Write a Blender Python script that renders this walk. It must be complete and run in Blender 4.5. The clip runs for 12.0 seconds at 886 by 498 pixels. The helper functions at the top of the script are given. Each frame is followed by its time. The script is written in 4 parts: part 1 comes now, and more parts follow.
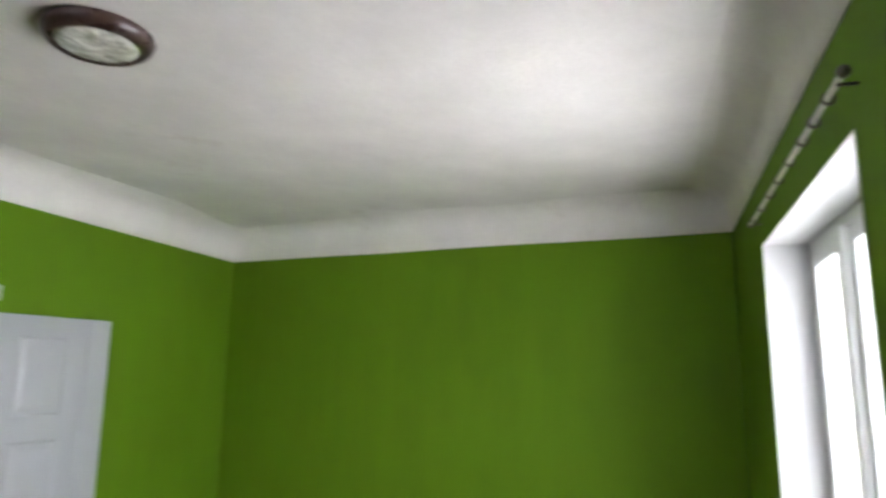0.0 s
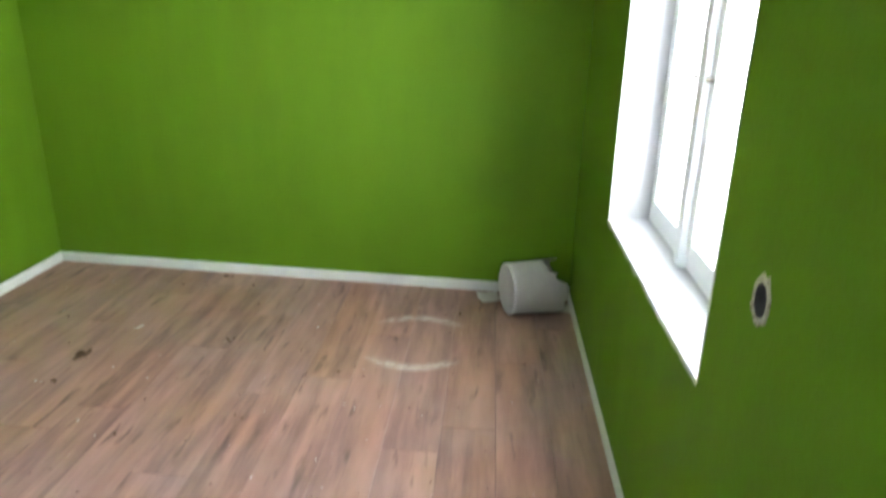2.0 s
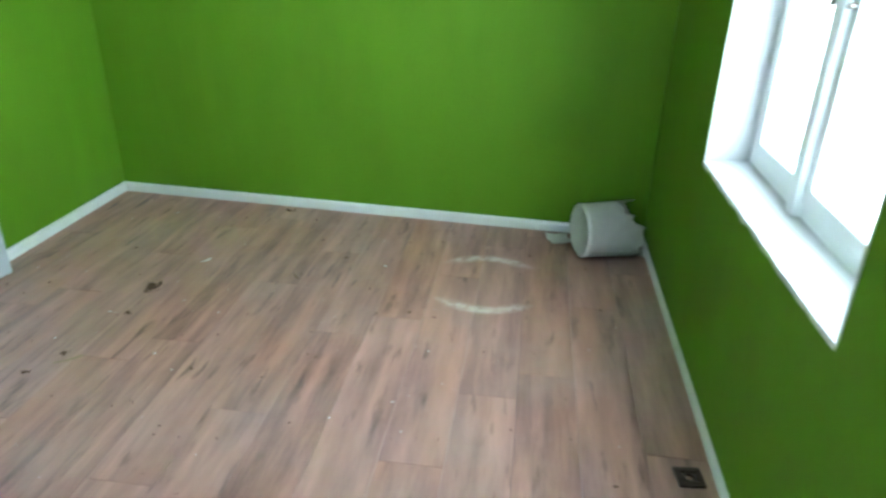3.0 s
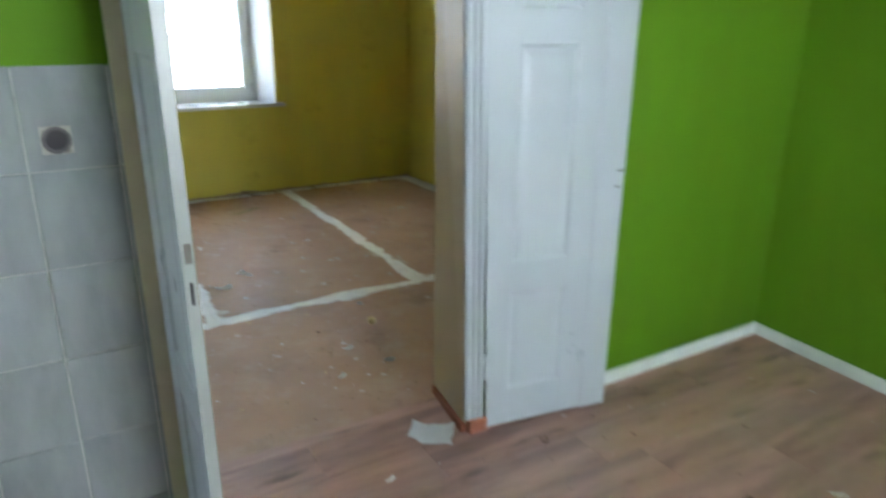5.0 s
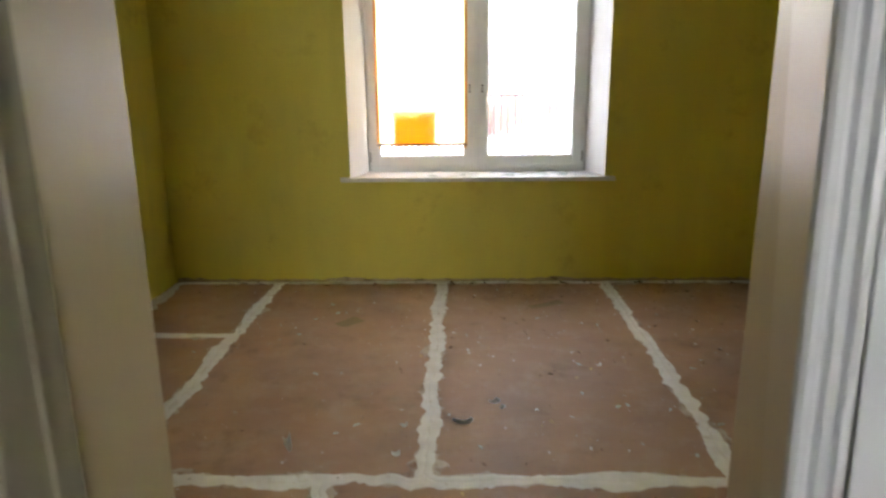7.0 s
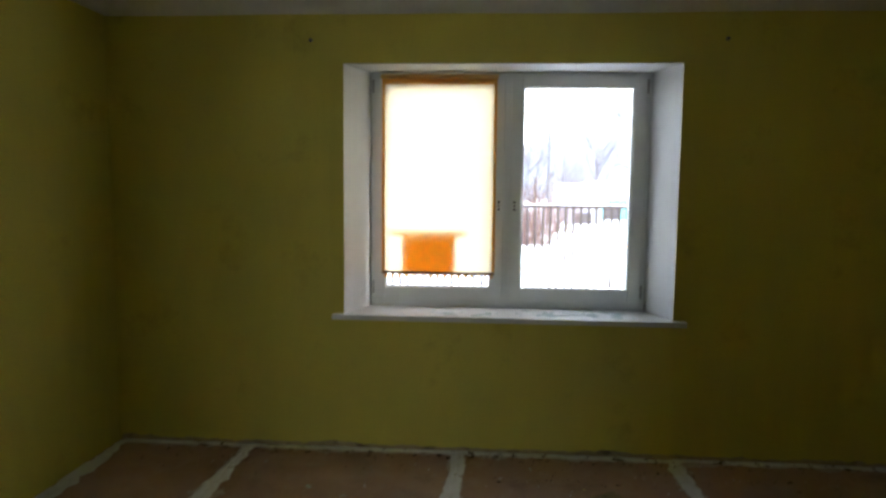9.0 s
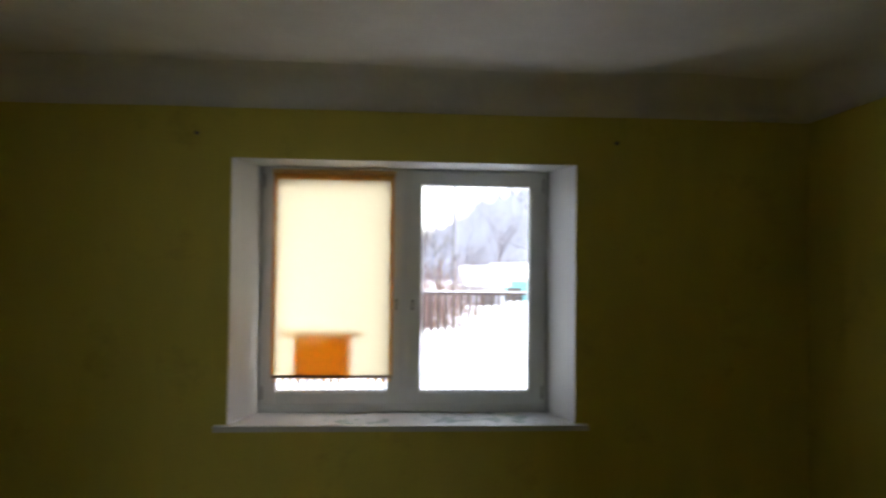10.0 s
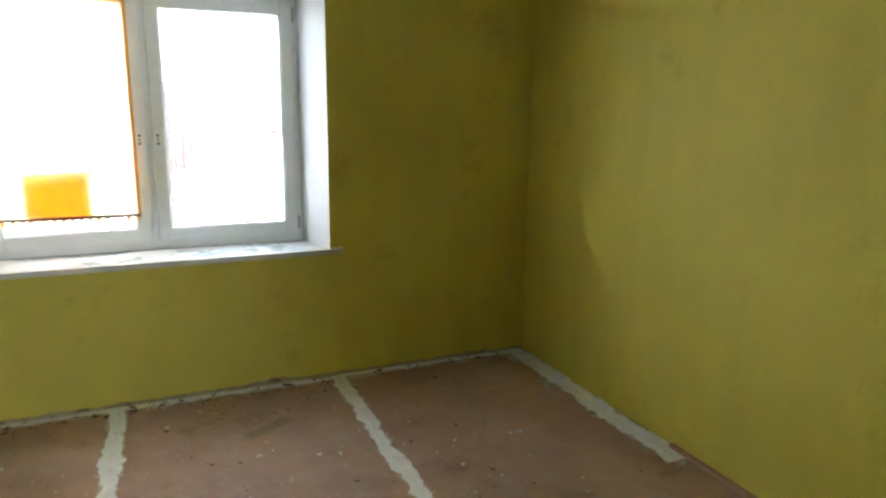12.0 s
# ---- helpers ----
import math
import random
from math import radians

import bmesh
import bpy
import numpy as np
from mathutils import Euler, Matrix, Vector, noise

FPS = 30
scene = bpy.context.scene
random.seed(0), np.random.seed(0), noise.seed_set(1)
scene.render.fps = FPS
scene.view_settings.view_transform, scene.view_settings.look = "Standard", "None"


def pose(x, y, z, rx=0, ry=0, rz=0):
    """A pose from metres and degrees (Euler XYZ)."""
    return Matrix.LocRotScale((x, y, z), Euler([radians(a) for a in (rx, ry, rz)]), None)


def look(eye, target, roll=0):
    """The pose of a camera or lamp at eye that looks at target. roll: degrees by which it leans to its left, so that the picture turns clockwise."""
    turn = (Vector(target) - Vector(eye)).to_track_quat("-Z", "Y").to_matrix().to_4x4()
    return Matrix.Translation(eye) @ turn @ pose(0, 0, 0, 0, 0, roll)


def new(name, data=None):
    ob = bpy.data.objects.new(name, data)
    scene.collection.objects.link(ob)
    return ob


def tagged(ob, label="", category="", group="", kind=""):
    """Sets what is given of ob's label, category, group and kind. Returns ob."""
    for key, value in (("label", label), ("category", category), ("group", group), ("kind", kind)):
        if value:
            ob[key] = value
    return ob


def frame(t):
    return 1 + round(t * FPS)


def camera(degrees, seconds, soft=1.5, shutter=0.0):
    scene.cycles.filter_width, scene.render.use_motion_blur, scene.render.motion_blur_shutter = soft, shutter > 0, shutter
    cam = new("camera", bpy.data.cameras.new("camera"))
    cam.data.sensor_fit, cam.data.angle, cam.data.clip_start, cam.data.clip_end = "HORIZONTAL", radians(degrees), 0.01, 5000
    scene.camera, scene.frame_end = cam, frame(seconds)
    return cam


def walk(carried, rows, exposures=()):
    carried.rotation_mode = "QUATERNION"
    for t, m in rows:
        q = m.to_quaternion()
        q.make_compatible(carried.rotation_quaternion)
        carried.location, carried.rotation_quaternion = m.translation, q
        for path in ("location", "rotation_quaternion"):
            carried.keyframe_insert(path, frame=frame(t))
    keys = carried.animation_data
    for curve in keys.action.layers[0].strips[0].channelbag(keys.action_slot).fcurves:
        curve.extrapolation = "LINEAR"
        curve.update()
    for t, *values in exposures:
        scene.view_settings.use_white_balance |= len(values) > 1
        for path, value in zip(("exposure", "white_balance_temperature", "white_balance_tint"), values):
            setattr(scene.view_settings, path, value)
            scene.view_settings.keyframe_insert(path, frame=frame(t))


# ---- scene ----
cam = camera(66.7, 12.0, soft=2.6, shutter=0.5)
SKY, GREEN_DAY = 0.15, 1.05
EXPOSURES = [
    (0.0, 4.66, 6700, 16),
    (1.0, 5.05, 7000, 27),
    (1.5, 5.32, 7050, 34),
    (2.0, 5.55, 6400, 13),
    (2.5, 5.58, 5650, -3),
    (4.3, 5.38, 5450, 0),
    (5.0, 5.18, 5950, 5),
    (5.5, 4.95, 6450, 10),
    (6.0, 4.85, 7000, 16),
    (6.5, 4.85, 7400, 20),
    (8.3, 4.7, 6500, 6),
    (9.0, 3.5, 6500, 10),
    (9.5, 3.02, 7500, 30),
    (10.0, 2.97, 6800, 13),
    (10.5, 3.0, 6800, 16),
    (11.0, 3.9, 6700, 12),
    (11.5, 4.82, 6600, 8),
    (12.0, 5.02, 6500, 8),
]
PATH = [
    (0, (0.548, -2.756, 1.746), (2.423, -2.163, 2.114), 0.6),
    (0.5, (0.592, -2.764, 1.691), (2.549, -2.496, 2.003), 0.8),
    (1, (0.629, -2.737, 1.621), (2.623, -2.609, 1.701), 1.0),
    (1.5, (0.662, -2.727, 1.565), (2.635, -2.587, 1.272), 1.3),
    (2, (0.661, -2.67, 1.518), (2.544, -2.543, 0.857), 1.2),
    (2.5, (0.693, -2.612, 1.49), (2.521, -2.483, 0.69), 1.0),
    (4.3, (1.176, -2.1, 1.51), (2.66, -0.998, 0.748), 1.0),
    (4.5, (1.267, -2.044, 1.498), (2.61, -0.743, 0.787), 0.5),
    (4.7, (1.345, -1.988, 1.505), (2.548, -0.546, 0.818), 0.2),
    (5, (1.481, -1.879, 1.507), (2.454, -0.254, 0.863), 0.4),
    (5.1, (1.538, -1.845, 1.514), (2.431, -0.167, 0.892), 0.4),
    (5.5, (1.71, -1.707, 1.533), (2.306, 0.115, 0.966), 0.5),
    (6, (1.924, -1.456, 1.549), (2.28, 0.434, 1.0), 0.6),
    (6.1, (1.945, -1.406, 1.547), (2.258, 0.493, 1.005), 0.5),
    (6.5, (2.074, -1.187, 1.527), (2.211, 0.737, 1.0), 0.6),
    (6.7, (2.165, -1.035, 1.506), (2.213, 0.898, 0.994), -0.1),
    (8.3, (2.354, -0.059, 1.618), (2.162, 1.881, 1.171), 0.1),
    (8.5, (2.375, 0.068, 1.62), (2.18, 2.026, 1.264), 0.4),
    (9, (2.285, 0.298, 1.563), (2.148, 2.284, 1.368), 0.6),
    (9.5, (2.273, 0.448, 1.623), (2.256, 2.447, 1.596), 0.6),
    (10, (2.336, 0.455, 1.669), (2.473, 2.45, 1.714), 0.7),
    (10.5, (2.409, 0.434, 1.666), (2.946, 2.361, 1.65), 0.9),
    (11, (2.469, 0.397, 1.595), (3.247, 2.217, 1.305), 1.4),
    (11.2, (2.384, 0.394, 1.617), (3.225, 2.169, 1.238), 1.3),
    (11.5, (2.379, 0.412, 1.634), (3.221, 2.176, 1.209), 1.1),
    (12, (2.367, 0.277, 1.648), (3.154, 2.066, 1.226), 0.8),
]
walk(cam, [(t, look(eye, target, roll)) for t, eye, target, roll in PATH], EXPOSURES)

# ---- world and light ----
world = bpy.data.worlds.new("overcast_sky")
scene.world = world
world.use_nodes = True
wn, wl = world.node_tree.nodes, world.node_tree.links
sky = wn.new("ShaderNodeTexSky")
sky.sky_type, sky.sun_disc = "NISHITA", False
sky.sun_elevation, sky.sun_rotation = radians(37), radians(90)
grey = wn.new("ShaderNodeHueSaturation")
grey.inputs["Saturation"].default_value = 0.42
wl.new(sky.outputs[0], grey.inputs["Color"])
wl.new(grey.outputs[0], wn["Background"].inputs["Color"])
wn["Background"].inputs["Strength"].default_value = SKY

sun = new("sun", bpy.data.lights.new("sun", "SUN"))
sun.data.energy, sun.data.angle, sun.data.color = 1.5, radians(25), (1.0, 0.98, 0.96)
sun.matrix_world = look((40, 8, 30), (0, 8, 0))

# daylight that enters by the window of the green room
day = new("window_daylight", bpy.data.lights.new("window_daylight", "AREA"))
day.data.shape, day.data.size, day.data.size_y = "RECTANGLE", 1.2, 1.4
day.data.energy, day.data.color = GREEN_DAY, (1.0, 1.0, 1.0)
day.matrix_world = Matrix.Translation((2.665, -3.47, 1.5)) @ Euler((radians(90), 0, 0)).to_matrix().to_4x4()


# ---- materials ----
def base(name):
    m = bpy.data.materials.new(name)
    m.use_nodes = True
    return m, m.node_tree.nodes, m.node_tree.links, m.node_tree.nodes["Principled BSDF"]


def noise_tex(n, l, vec, scale, detail=4.0, rough=0.6):
    t = n.new("ShaderNodeTexNoise")
    t.inputs["Scale"].default_value, t.inputs["Detail"].default_value = scale, detail
    t.inputs["Roughness"].default_value = rough
    l.new(vec, t.inputs["Vector"])
    return t.outputs["Fac"]


def blend(n, l, fac, a, b, kind="MIX"):
    x = n.new("ShaderNodeMix")
    x.data_type, x.blend_type = "RGBA", kind
    for sock, v in ((x.inputs[0], fac), (x.inputs[6], a), (x.inputs[7], b)):
        if isinstance(v, (int, float)):
            sock.default_value = v
        elif isinstance(v, tuple):
            sock.default_value = (*v[:3], 1)
        else:
            l.new(v, sock)
    return x.outputs[2]


def span(n, l, value, lo, hi, to_lo=0.0, to_hi=1.0):
    x = n.new("ShaderNodeMapRange")
    l.new(value, x.inputs[0])
    for i, v in enumerate((lo, hi, to_lo, to_hi)):
        x.inputs[i + 1].default_value = v
    return x.outputs[0]


def sums(n, l, op, a, b=None):
    x = n.new("ShaderNodeMath")
    x.operation = op
    for sock, v in zip(x.inputs, (a, b)):
        if v is None:
            continue
        if isinstance(v, (int, float)):
            sock.default_value = v
        else:
            l.new(v, sock)
    return x.outputs[0]


def bumped(n, l, p, height, strength, distance=0.01):
    b = n.new("ShaderNodeBump")
    b.inputs["Strength"].default_value, b.inputs["Distance"].default_value = strength, distance
    l.new(height, b.inputs["Height"])
    l.new(b.outputs[0], p.inputs["Normal"])


def shade(c, k):
    return tuple(min(1.0, v * k) for v in c)


def surface(name, col, rough=0.5, var=0.12, scale=3.0, grain=90.0, bump=0.15, metal=0.0, stain=None, stain_scale=5.0, stain_from=0.62, coat=0.0, stroke=1.0, spec=0.5, roller=0.0):
    """A material with broad and fine variation, fine relief and, where given, stains of another colour."""
    m, n, l, p = base(name)
    at = n.new("ShaderNodeNewGeometry").outputs["Position"]
    brushed = n.new("ShaderNodeMapping")
    brushed.inputs["Scale"].default_value = (1.0, 1.0, stroke)
    l.new(at, brushed.inputs["Vector"])
    broad, fine = noise_tex(n, l, at, scale, 5), noise_tex(n, l, brushed.outputs[0], grain, 3)
    c = blend(n, l, span(n, l, broad, 0.3, 0.7), shade(col, 1 - var), shade(col, 1 + var))
    c = blend(n, l, span(n, l, fine, 0.3, 0.75, 0, 0.35), c, shade(col, 1 - 1.5 * var))
    if roller:
        upright = n.new("ShaderNodeMapping")
        upright.inputs["Scale"].default_value = (1.0, 1.0, 0.22)
        l.new(at, upright.inputs["Vector"])
        lanes = noise_tex(n, l, upright.outputs[0], 5.5, 4, 0.5)
        c = blend(n, l, span(n, l, lanes, 0.42, 0.75, 0, 1), c, shade(col, 1 + roller))
        c = blend(n, l, span(n, l, noise_tex(n, l, at, 24, 6, 0.7), 0.58, 0.8, 0, 0.4), c, shade(col, 1 - roller))
    if stain:
        mask = span(n, l, noise_tex(n, l, at, stain_scale, 7, 0.7), stain_from, stain_from + 0.12)
        c = blend(n, l, mask, c, stain)
    l.new(c, p.inputs["Base Color"])
    l.new(span(n, l, broad, 0.25, 0.75, max(0.02, rough - 0.08), min(1, rough + 0.08)), p.inputs["Roughness"])
    p.inputs["Metallic"].default_value = metal
    p.inputs["Specular IOR Level"].default_value = spec
    p.inputs["Coat Weight"].default_value = coat
    p.inputs["Coat Roughness"].default_value = 0.08
    bumped(n, l, p, fine, bump, 0.004)
    return m


GREEN = surface("green_wall_paint", (0.106, 0.216, 0.009), 0.65, 0.10, 1.3, 60, 0.25, spec=0.15, roller=0.05)
YELLOW = surface("yellow_wall_paint", (0.62, 0.54, 0.105), 0.6, 0.08, 1.1, 55, 0.3, stain=(0.53, 0.44, 0.085), stain_scale=2.2, stain_from=0.57, spec=0.2, roller=0.06)
WHITEWASH = surface("whitewashed_plaster", (0.76, 0.75, 0.72), 0.85, 0.09, 2.6, 45, 0.5, stain=(0.6, 0.57, 0.52), stain_scale=1.2)
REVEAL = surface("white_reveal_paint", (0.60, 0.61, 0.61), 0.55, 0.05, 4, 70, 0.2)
FRAME = surface("white_window_paint", (0.80, 0.83, 0.83), 0.4, 0.05, 6, 80, 0.12, stain=(0.5, 0.48, 0.42), stain_scale=14, stain_from=0.7)
DOOR = surface("white_gloss_door_paint", (0.41, 0.44, 0.46), 0.33, 0.02, 1.5, 60, 0.12, stroke=0.1)
LINING = surface("cream_lining_paint", (0.46, 0.385, 0.25), 0.42, 0.05, 3, 40, 0.08, stroke=0.15)
EDGE = surface("darker_door_edge_paint", (0.32, 0.325, 0.30), 0.35, 0.06, 4, 60, 0.15, stroke=0.2)
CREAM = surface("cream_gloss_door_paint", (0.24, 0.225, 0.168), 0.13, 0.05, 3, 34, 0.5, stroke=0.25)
SKIRT = surface("white_skirting", (0.66, 0.68, 0.66), 0.5, 0.07, 8, 90, 0.1, stain=(0.4, 0.38, 0.33), stain_scale=16, stain_from=0.68)
REDWOOD = surface("red_brown_bare_wood", (0.30, 0.10, 0.045), 0.6, 0.2, 14, 120, 0.3)
FILLER = surface("chalky_joint_filler", (0.80, 0.82, 0.84), 0.6, 0.12, 9, 60, 0.6, stain=(0.50, 0.45, 0.40), stain_scale=14, stain_from=0.58)
# near-black: the shade inside holes and under boards, put into the colour
DARK = surface("cavity_shade_black", (0.035, 0.032, 0.035), 0.8, 0.2, 20, 90, 0.2)
PLASTER = surface("broken_plaster", (0.42, 0.38, 0.33), 0.9, 0.2, 40, 160, 0.8, stain=(0.12, 0.09, 0.07), stain_scale=35, stain_from=0.55)
GROUT = surface("grey_grout", (0.46, 0.44, 0.40), 0.9, 0.12, 20, 120, 0.4)
BRONZE = surface("dark_brown_lacquer", (0.055, 0.03, 0.025), 0.3, 0.15, 10, 60, 0.08)
STEEL = surface("dull_steel", (0.45, 0.45, 0.44), 0.4, 0.1, 20, 90, 0.1, metal=0.9)
BRASSY = surface("worn_handle_metal", (0.16, 0.14, 0.12), 0.45, 0.2, 30, 90, 0.1, metal=0.6)
PLASTIC = surface("white_bucket_plastic", (0.76, 0.76, 0.72), 0.45, 0.07, 9, 80, 0.12, stain=(0.42, 0.40, 0.34), stain_scale=8, stain_from=0.62)
PAPER = surface("white_card", (0.74, 0.76, 0.76), 0.7, 0.06, 12, 90, 0.15)
BROWNCARD = surface("olive_cardboard", (0.31, 0.24, 0.15), 0.8, 0.15, 12, 90, 0.3)
LEAF = surface("dry_brown_leaf", (0.10, 0.055, 0.03), 0.8, 0.35, 40, 200, 0.5)
OCHRE = surface("yellow_dry_crumb", (0.72, 0.58, 0.26), 0.8, 0.25, 30, 120, 0.4)
ROD = surface("pale_rod_lacquer", (0.55, 0.56, 0.46), 0.35, 0.08, 10, 60, 0.05)
SNOW = surface("snow", (0.66, 0.68, 0.72), 0.8, 0.03, 0.6, 8, 0.4)
RUST = surface("red_brown_fence_paint", (0.035, 0.022, 0.022), 0.6, 0.2, 6, 40, 0.2)
RAIL = surface("snowy_rail", (0.8, 0.82, 0.85), 0.7, 0.05, 6, 40, 0.2)
# bark of far trees, paler and bluer: distance haze put into the colour
FARBARK = surface("far_bark_haze_colour", (0.17, 0.165, 0.19), 0.9, 0.15, 3, 30, 0.3)
RUSSET = surface("russet_twigs", (0.15, 0.088, 0.075), 0.9, 0.25, 3, 30, 0.3)
BARK = surface("winter_bark", (0.09, 0.078, 0.08), 0.9, 0.2, 3, 30, 0.4)
# grey-blue of the distant wood is air haze, put into its base colour
HAZE = surface("far_wood_haze_colour", (0.21, 0.225, 0.27), 0.95, 0.10, 0.25, 3, 0.0)
TEAL = surface("teal_shed_boards", (0.16, 0.42, 0.42), 0.7, 0.15, 1, 10, 0.2)
SHEDGREY = surface("grey_shed_boards", (0.34, 0.34, 0.37), 0.8, 0.15, 1, 10, 0.2)
# opaque pale teal: the reflection on clear glass, put into the colour
SHARD = surface("teal_sheen_glass_shard", (0.58, 0.68, 0.67), 0.07, 0.1, 20, 60, 0.02)
HOUSE = surface("outer_render", (0.5, 0.48, 0.44), 0.9, 0.1, 1, 20, 0.3)


def hardboard():
    m, n, l, p = base("red_brown_hardboard")
    at = n.new("ShaderNodeNewGeometry").outputs["Position"]
    rnd = n.new("ShaderNodeObjectInfo").outputs["Random"]
    broad, fine = noise_tex(n, l, at, 1.7, 6, 0.65), noise_tex(n, l, at, 120, 2)
    c = blend(n, l, span(n, l, broad, 0.3, 0.7), (0.36, 0.212, 0.143), (0.50, 0.33, 0.235))
    c = blend(n, l, span(n, l, rnd, 0, 1, 0, 0.25), c, (0.24, 0.14, 0.10))
    dust = span(n, l, noise_tex(n, l, at, 5.5, 8, 0.75), 0.5, 0.76, 0, 0.6)
    c = blend(n, l, dust, c, (0.46, 0.38, 0.31))
    dirt = span(n, l, noise_tex(n, l, at, 2.6, 7, 0.7), 0.56, 0.76, 0, 0.6)
    c = blend(n, l, dirt, c, (0.13, 0.08, 0.06))
    scuff = n.new("ShaderNodeMapping")
    scuff.inputs["Scale"].default_value, scuff.inputs["Rotation"].default_value = (2.0, 9.0, 1.0), (0, 0, 0.5)
    l.new(at, scuff.inputs["Vector"])
    c = blend(n, l, span(n, l, noise_tex(n, l, scuff.outputs[0], 1.6, 8, 0.75), 0.6, 0.72, 0, 0.35), c, (0.5, 0.43, 0.36))
    speck = span(n, l, noise_tex(n, l, at, 150, 2, 0.5), 0.70, 0.76, 0, 0.5)
    c = blend(n, l, speck, c, (0.5, 0.44, 0.36))
    grime = span(n, l, noise_tex(n, l, at, 0.9, 9, 0.72), 0.52, 0.68, 0, 0.35)
    c = blend(n, l, grime, c, (0.17, 0.115, 0.09))
    smear = n.new("ShaderNodeMapping")
    smear.inputs["Scale"].default_value, smear.inputs["Rotation"].default_value = (1.0, 3.5, 1.0), (0, 0, -0.9)
    l.new(at, smear.inputs["Vector"])
    c = blend(n, l, span(n, l, noise_tex(n, l, smear.outputs[0], 3.4, 8, 0.8), 0.62, 0.78, 0, 0.4), c, (0.52, 0.47, 0.42))
    l.new(c, p.inputs["Base Color"])
    l.new(span(n, l, broad, 0.3, 0.7, 0.52, 0.72), p.inputs["Roughness"])
    bumped(n, l, p, fine, 0.12, 0.003)
    return m


def laminate():
    m, n, l, p = base("worn_wood_laminate")
    at = n.new("ShaderNodeNewGeometry").outputs["Position"]
    rnd = n.new("ShaderNodeObjectInfo").outputs["Random"]
    shift = n.new("ShaderNodeCombineXYZ")
    l.new(sums(n, l, "MULTIPLY", rnd, 37.0), shift.inputs[0])
    l.new(sums(n, l, "MULTIPLY", rnd, 91.0), shift.inputs[2])
    add = n.new("ShaderNodeVectorMath")
    l.new(at, add.inputs[0])
    l.new(shift.outputs[0], add.inputs[1])
    mp = n.new("ShaderNodeMapping")
    mp.inputs["Scale"].default_value = (0.7, 5.0, 1.0)
    l.new(add.outputs[0], mp.inputs["Vector"])
    grain = noise_tex(n, l, mp.outputs[0], 2.6, 7, 0.62)
    mp2 = n.new("ShaderNodeMapping")
    mp2.inputs["Scale"].default_value = (2.0, 42.0, 1.0)
    l.new(add.outputs[0], mp2.inputs["Vector"])
    fine = noise_tex(n, l, mp2.outputs[0], 3.0, 5, 0.6)
    c = blend(n, l, span(n, l, grain, 0.32, 0.68), (0.15, 0.08, 0.066), (0.46, 0.255, 0.182))
    c = blend(n, l, span(n, l, fine, 0.5, 0.75, 0, 0.24), c, (0.15, 0.08, 0.07))
    warm = span(n, l, noise_tex(n, l, mp.outputs[0], 1.1, 3, 0.5), 0.48, 0.68, 0, 0.5)
    c = blend(n, l, warm, c, (0.40, 0.20, 0.115))
    c = blend(n, l, span(n, l, rnd, 0, 1, 0, 0.35), c, (0.46, 0.30, 0.26))
    mp3 = n.new("ShaderNodeMapping")
    mp3.inputs["Scale"].default_value = (0.7, 8.0, 1.0)
    l.new(add.outputs[0], mp3.inputs["Vector"])
    streak = span(n, l, noise_tex(n, l, mp3.outputs[0], 1.6, 4, 0.6), 0.55, 0.72, 0, 0.42)
    c = blend(n, l, streak, c, (0.12, 0.06, 0.05))
    knot = n.new("ShaderNodeMapping")
    knot.inputs["Scale"].default_value = (1.8, 9.0, 1.0)
    l.new(add.outputs[0], knot.inputs["Vector"])
    dark = span(n, l, noise_tex(n, l, knot.outputs[0], 2.2, 3, 0.5), 0.61, 0.74, 0, 0.7)
    c = blend(n, l, dark, c, (0.06, 0.034, 0.03))
    dust = span(n, l, noise_tex(n, l, at, 1.1, 6, 0.7), 0.46, 0.76, 0, 0.38)
    c = blend(n, l, dust, c, (0.40, 0.345, 0.31))
    # the chalky ring that a pot left behind
    sep = n.new("ShaderNodeSeparateXYZ")
    l.new(at, sep.inputs[0])
    dx, dy = sums(n, l, "SUBTRACT", sep.outputs[0], 3.61), sums(n, l, "SUBTRACT", sep.outputs[1], -2.35)
    far = sums(n, l, "SQRT", sums(n, l, "ADD", sums(n, l, "MULTIPLY", dx, dx), sums(n, l, "MULTIPLY", dy, dy)))
    off = sums(n, l, "ABSOLUTE", sums(n, l, "SUBTRACT", far, 0.262))
    ring = span(n, l, off, 0.014, 0.042, 1, 0)
    arc = span(n, l, sums(n, l, "ABSOLUTE", dx), 0.17, 0.235, 0, 1)
    patchy = span(n, l, noise_tex(n, l, at, 17, 7, 0.75), 0.36, 0.62)
    ring = sums(n, l, "MULTIPLY", sums(n, l, "MULTIPLY", ring, patchy), arc)
    c = blend(n, l, sums(n, l, "MULTIPLY", ring, 0.75), c, (0.72, 0.70, 0.66))
    l.new(c, p.inputs["Base Color"])
    l.new(span(n, l, noise_tex(n, l, at, 2.0, 6, 0.7), 0.3, 0.7, 0.30, 0.50), p.inputs["Roughness"])
    bumped(n, l, p, fine, 0.1, 0.002)
    return m


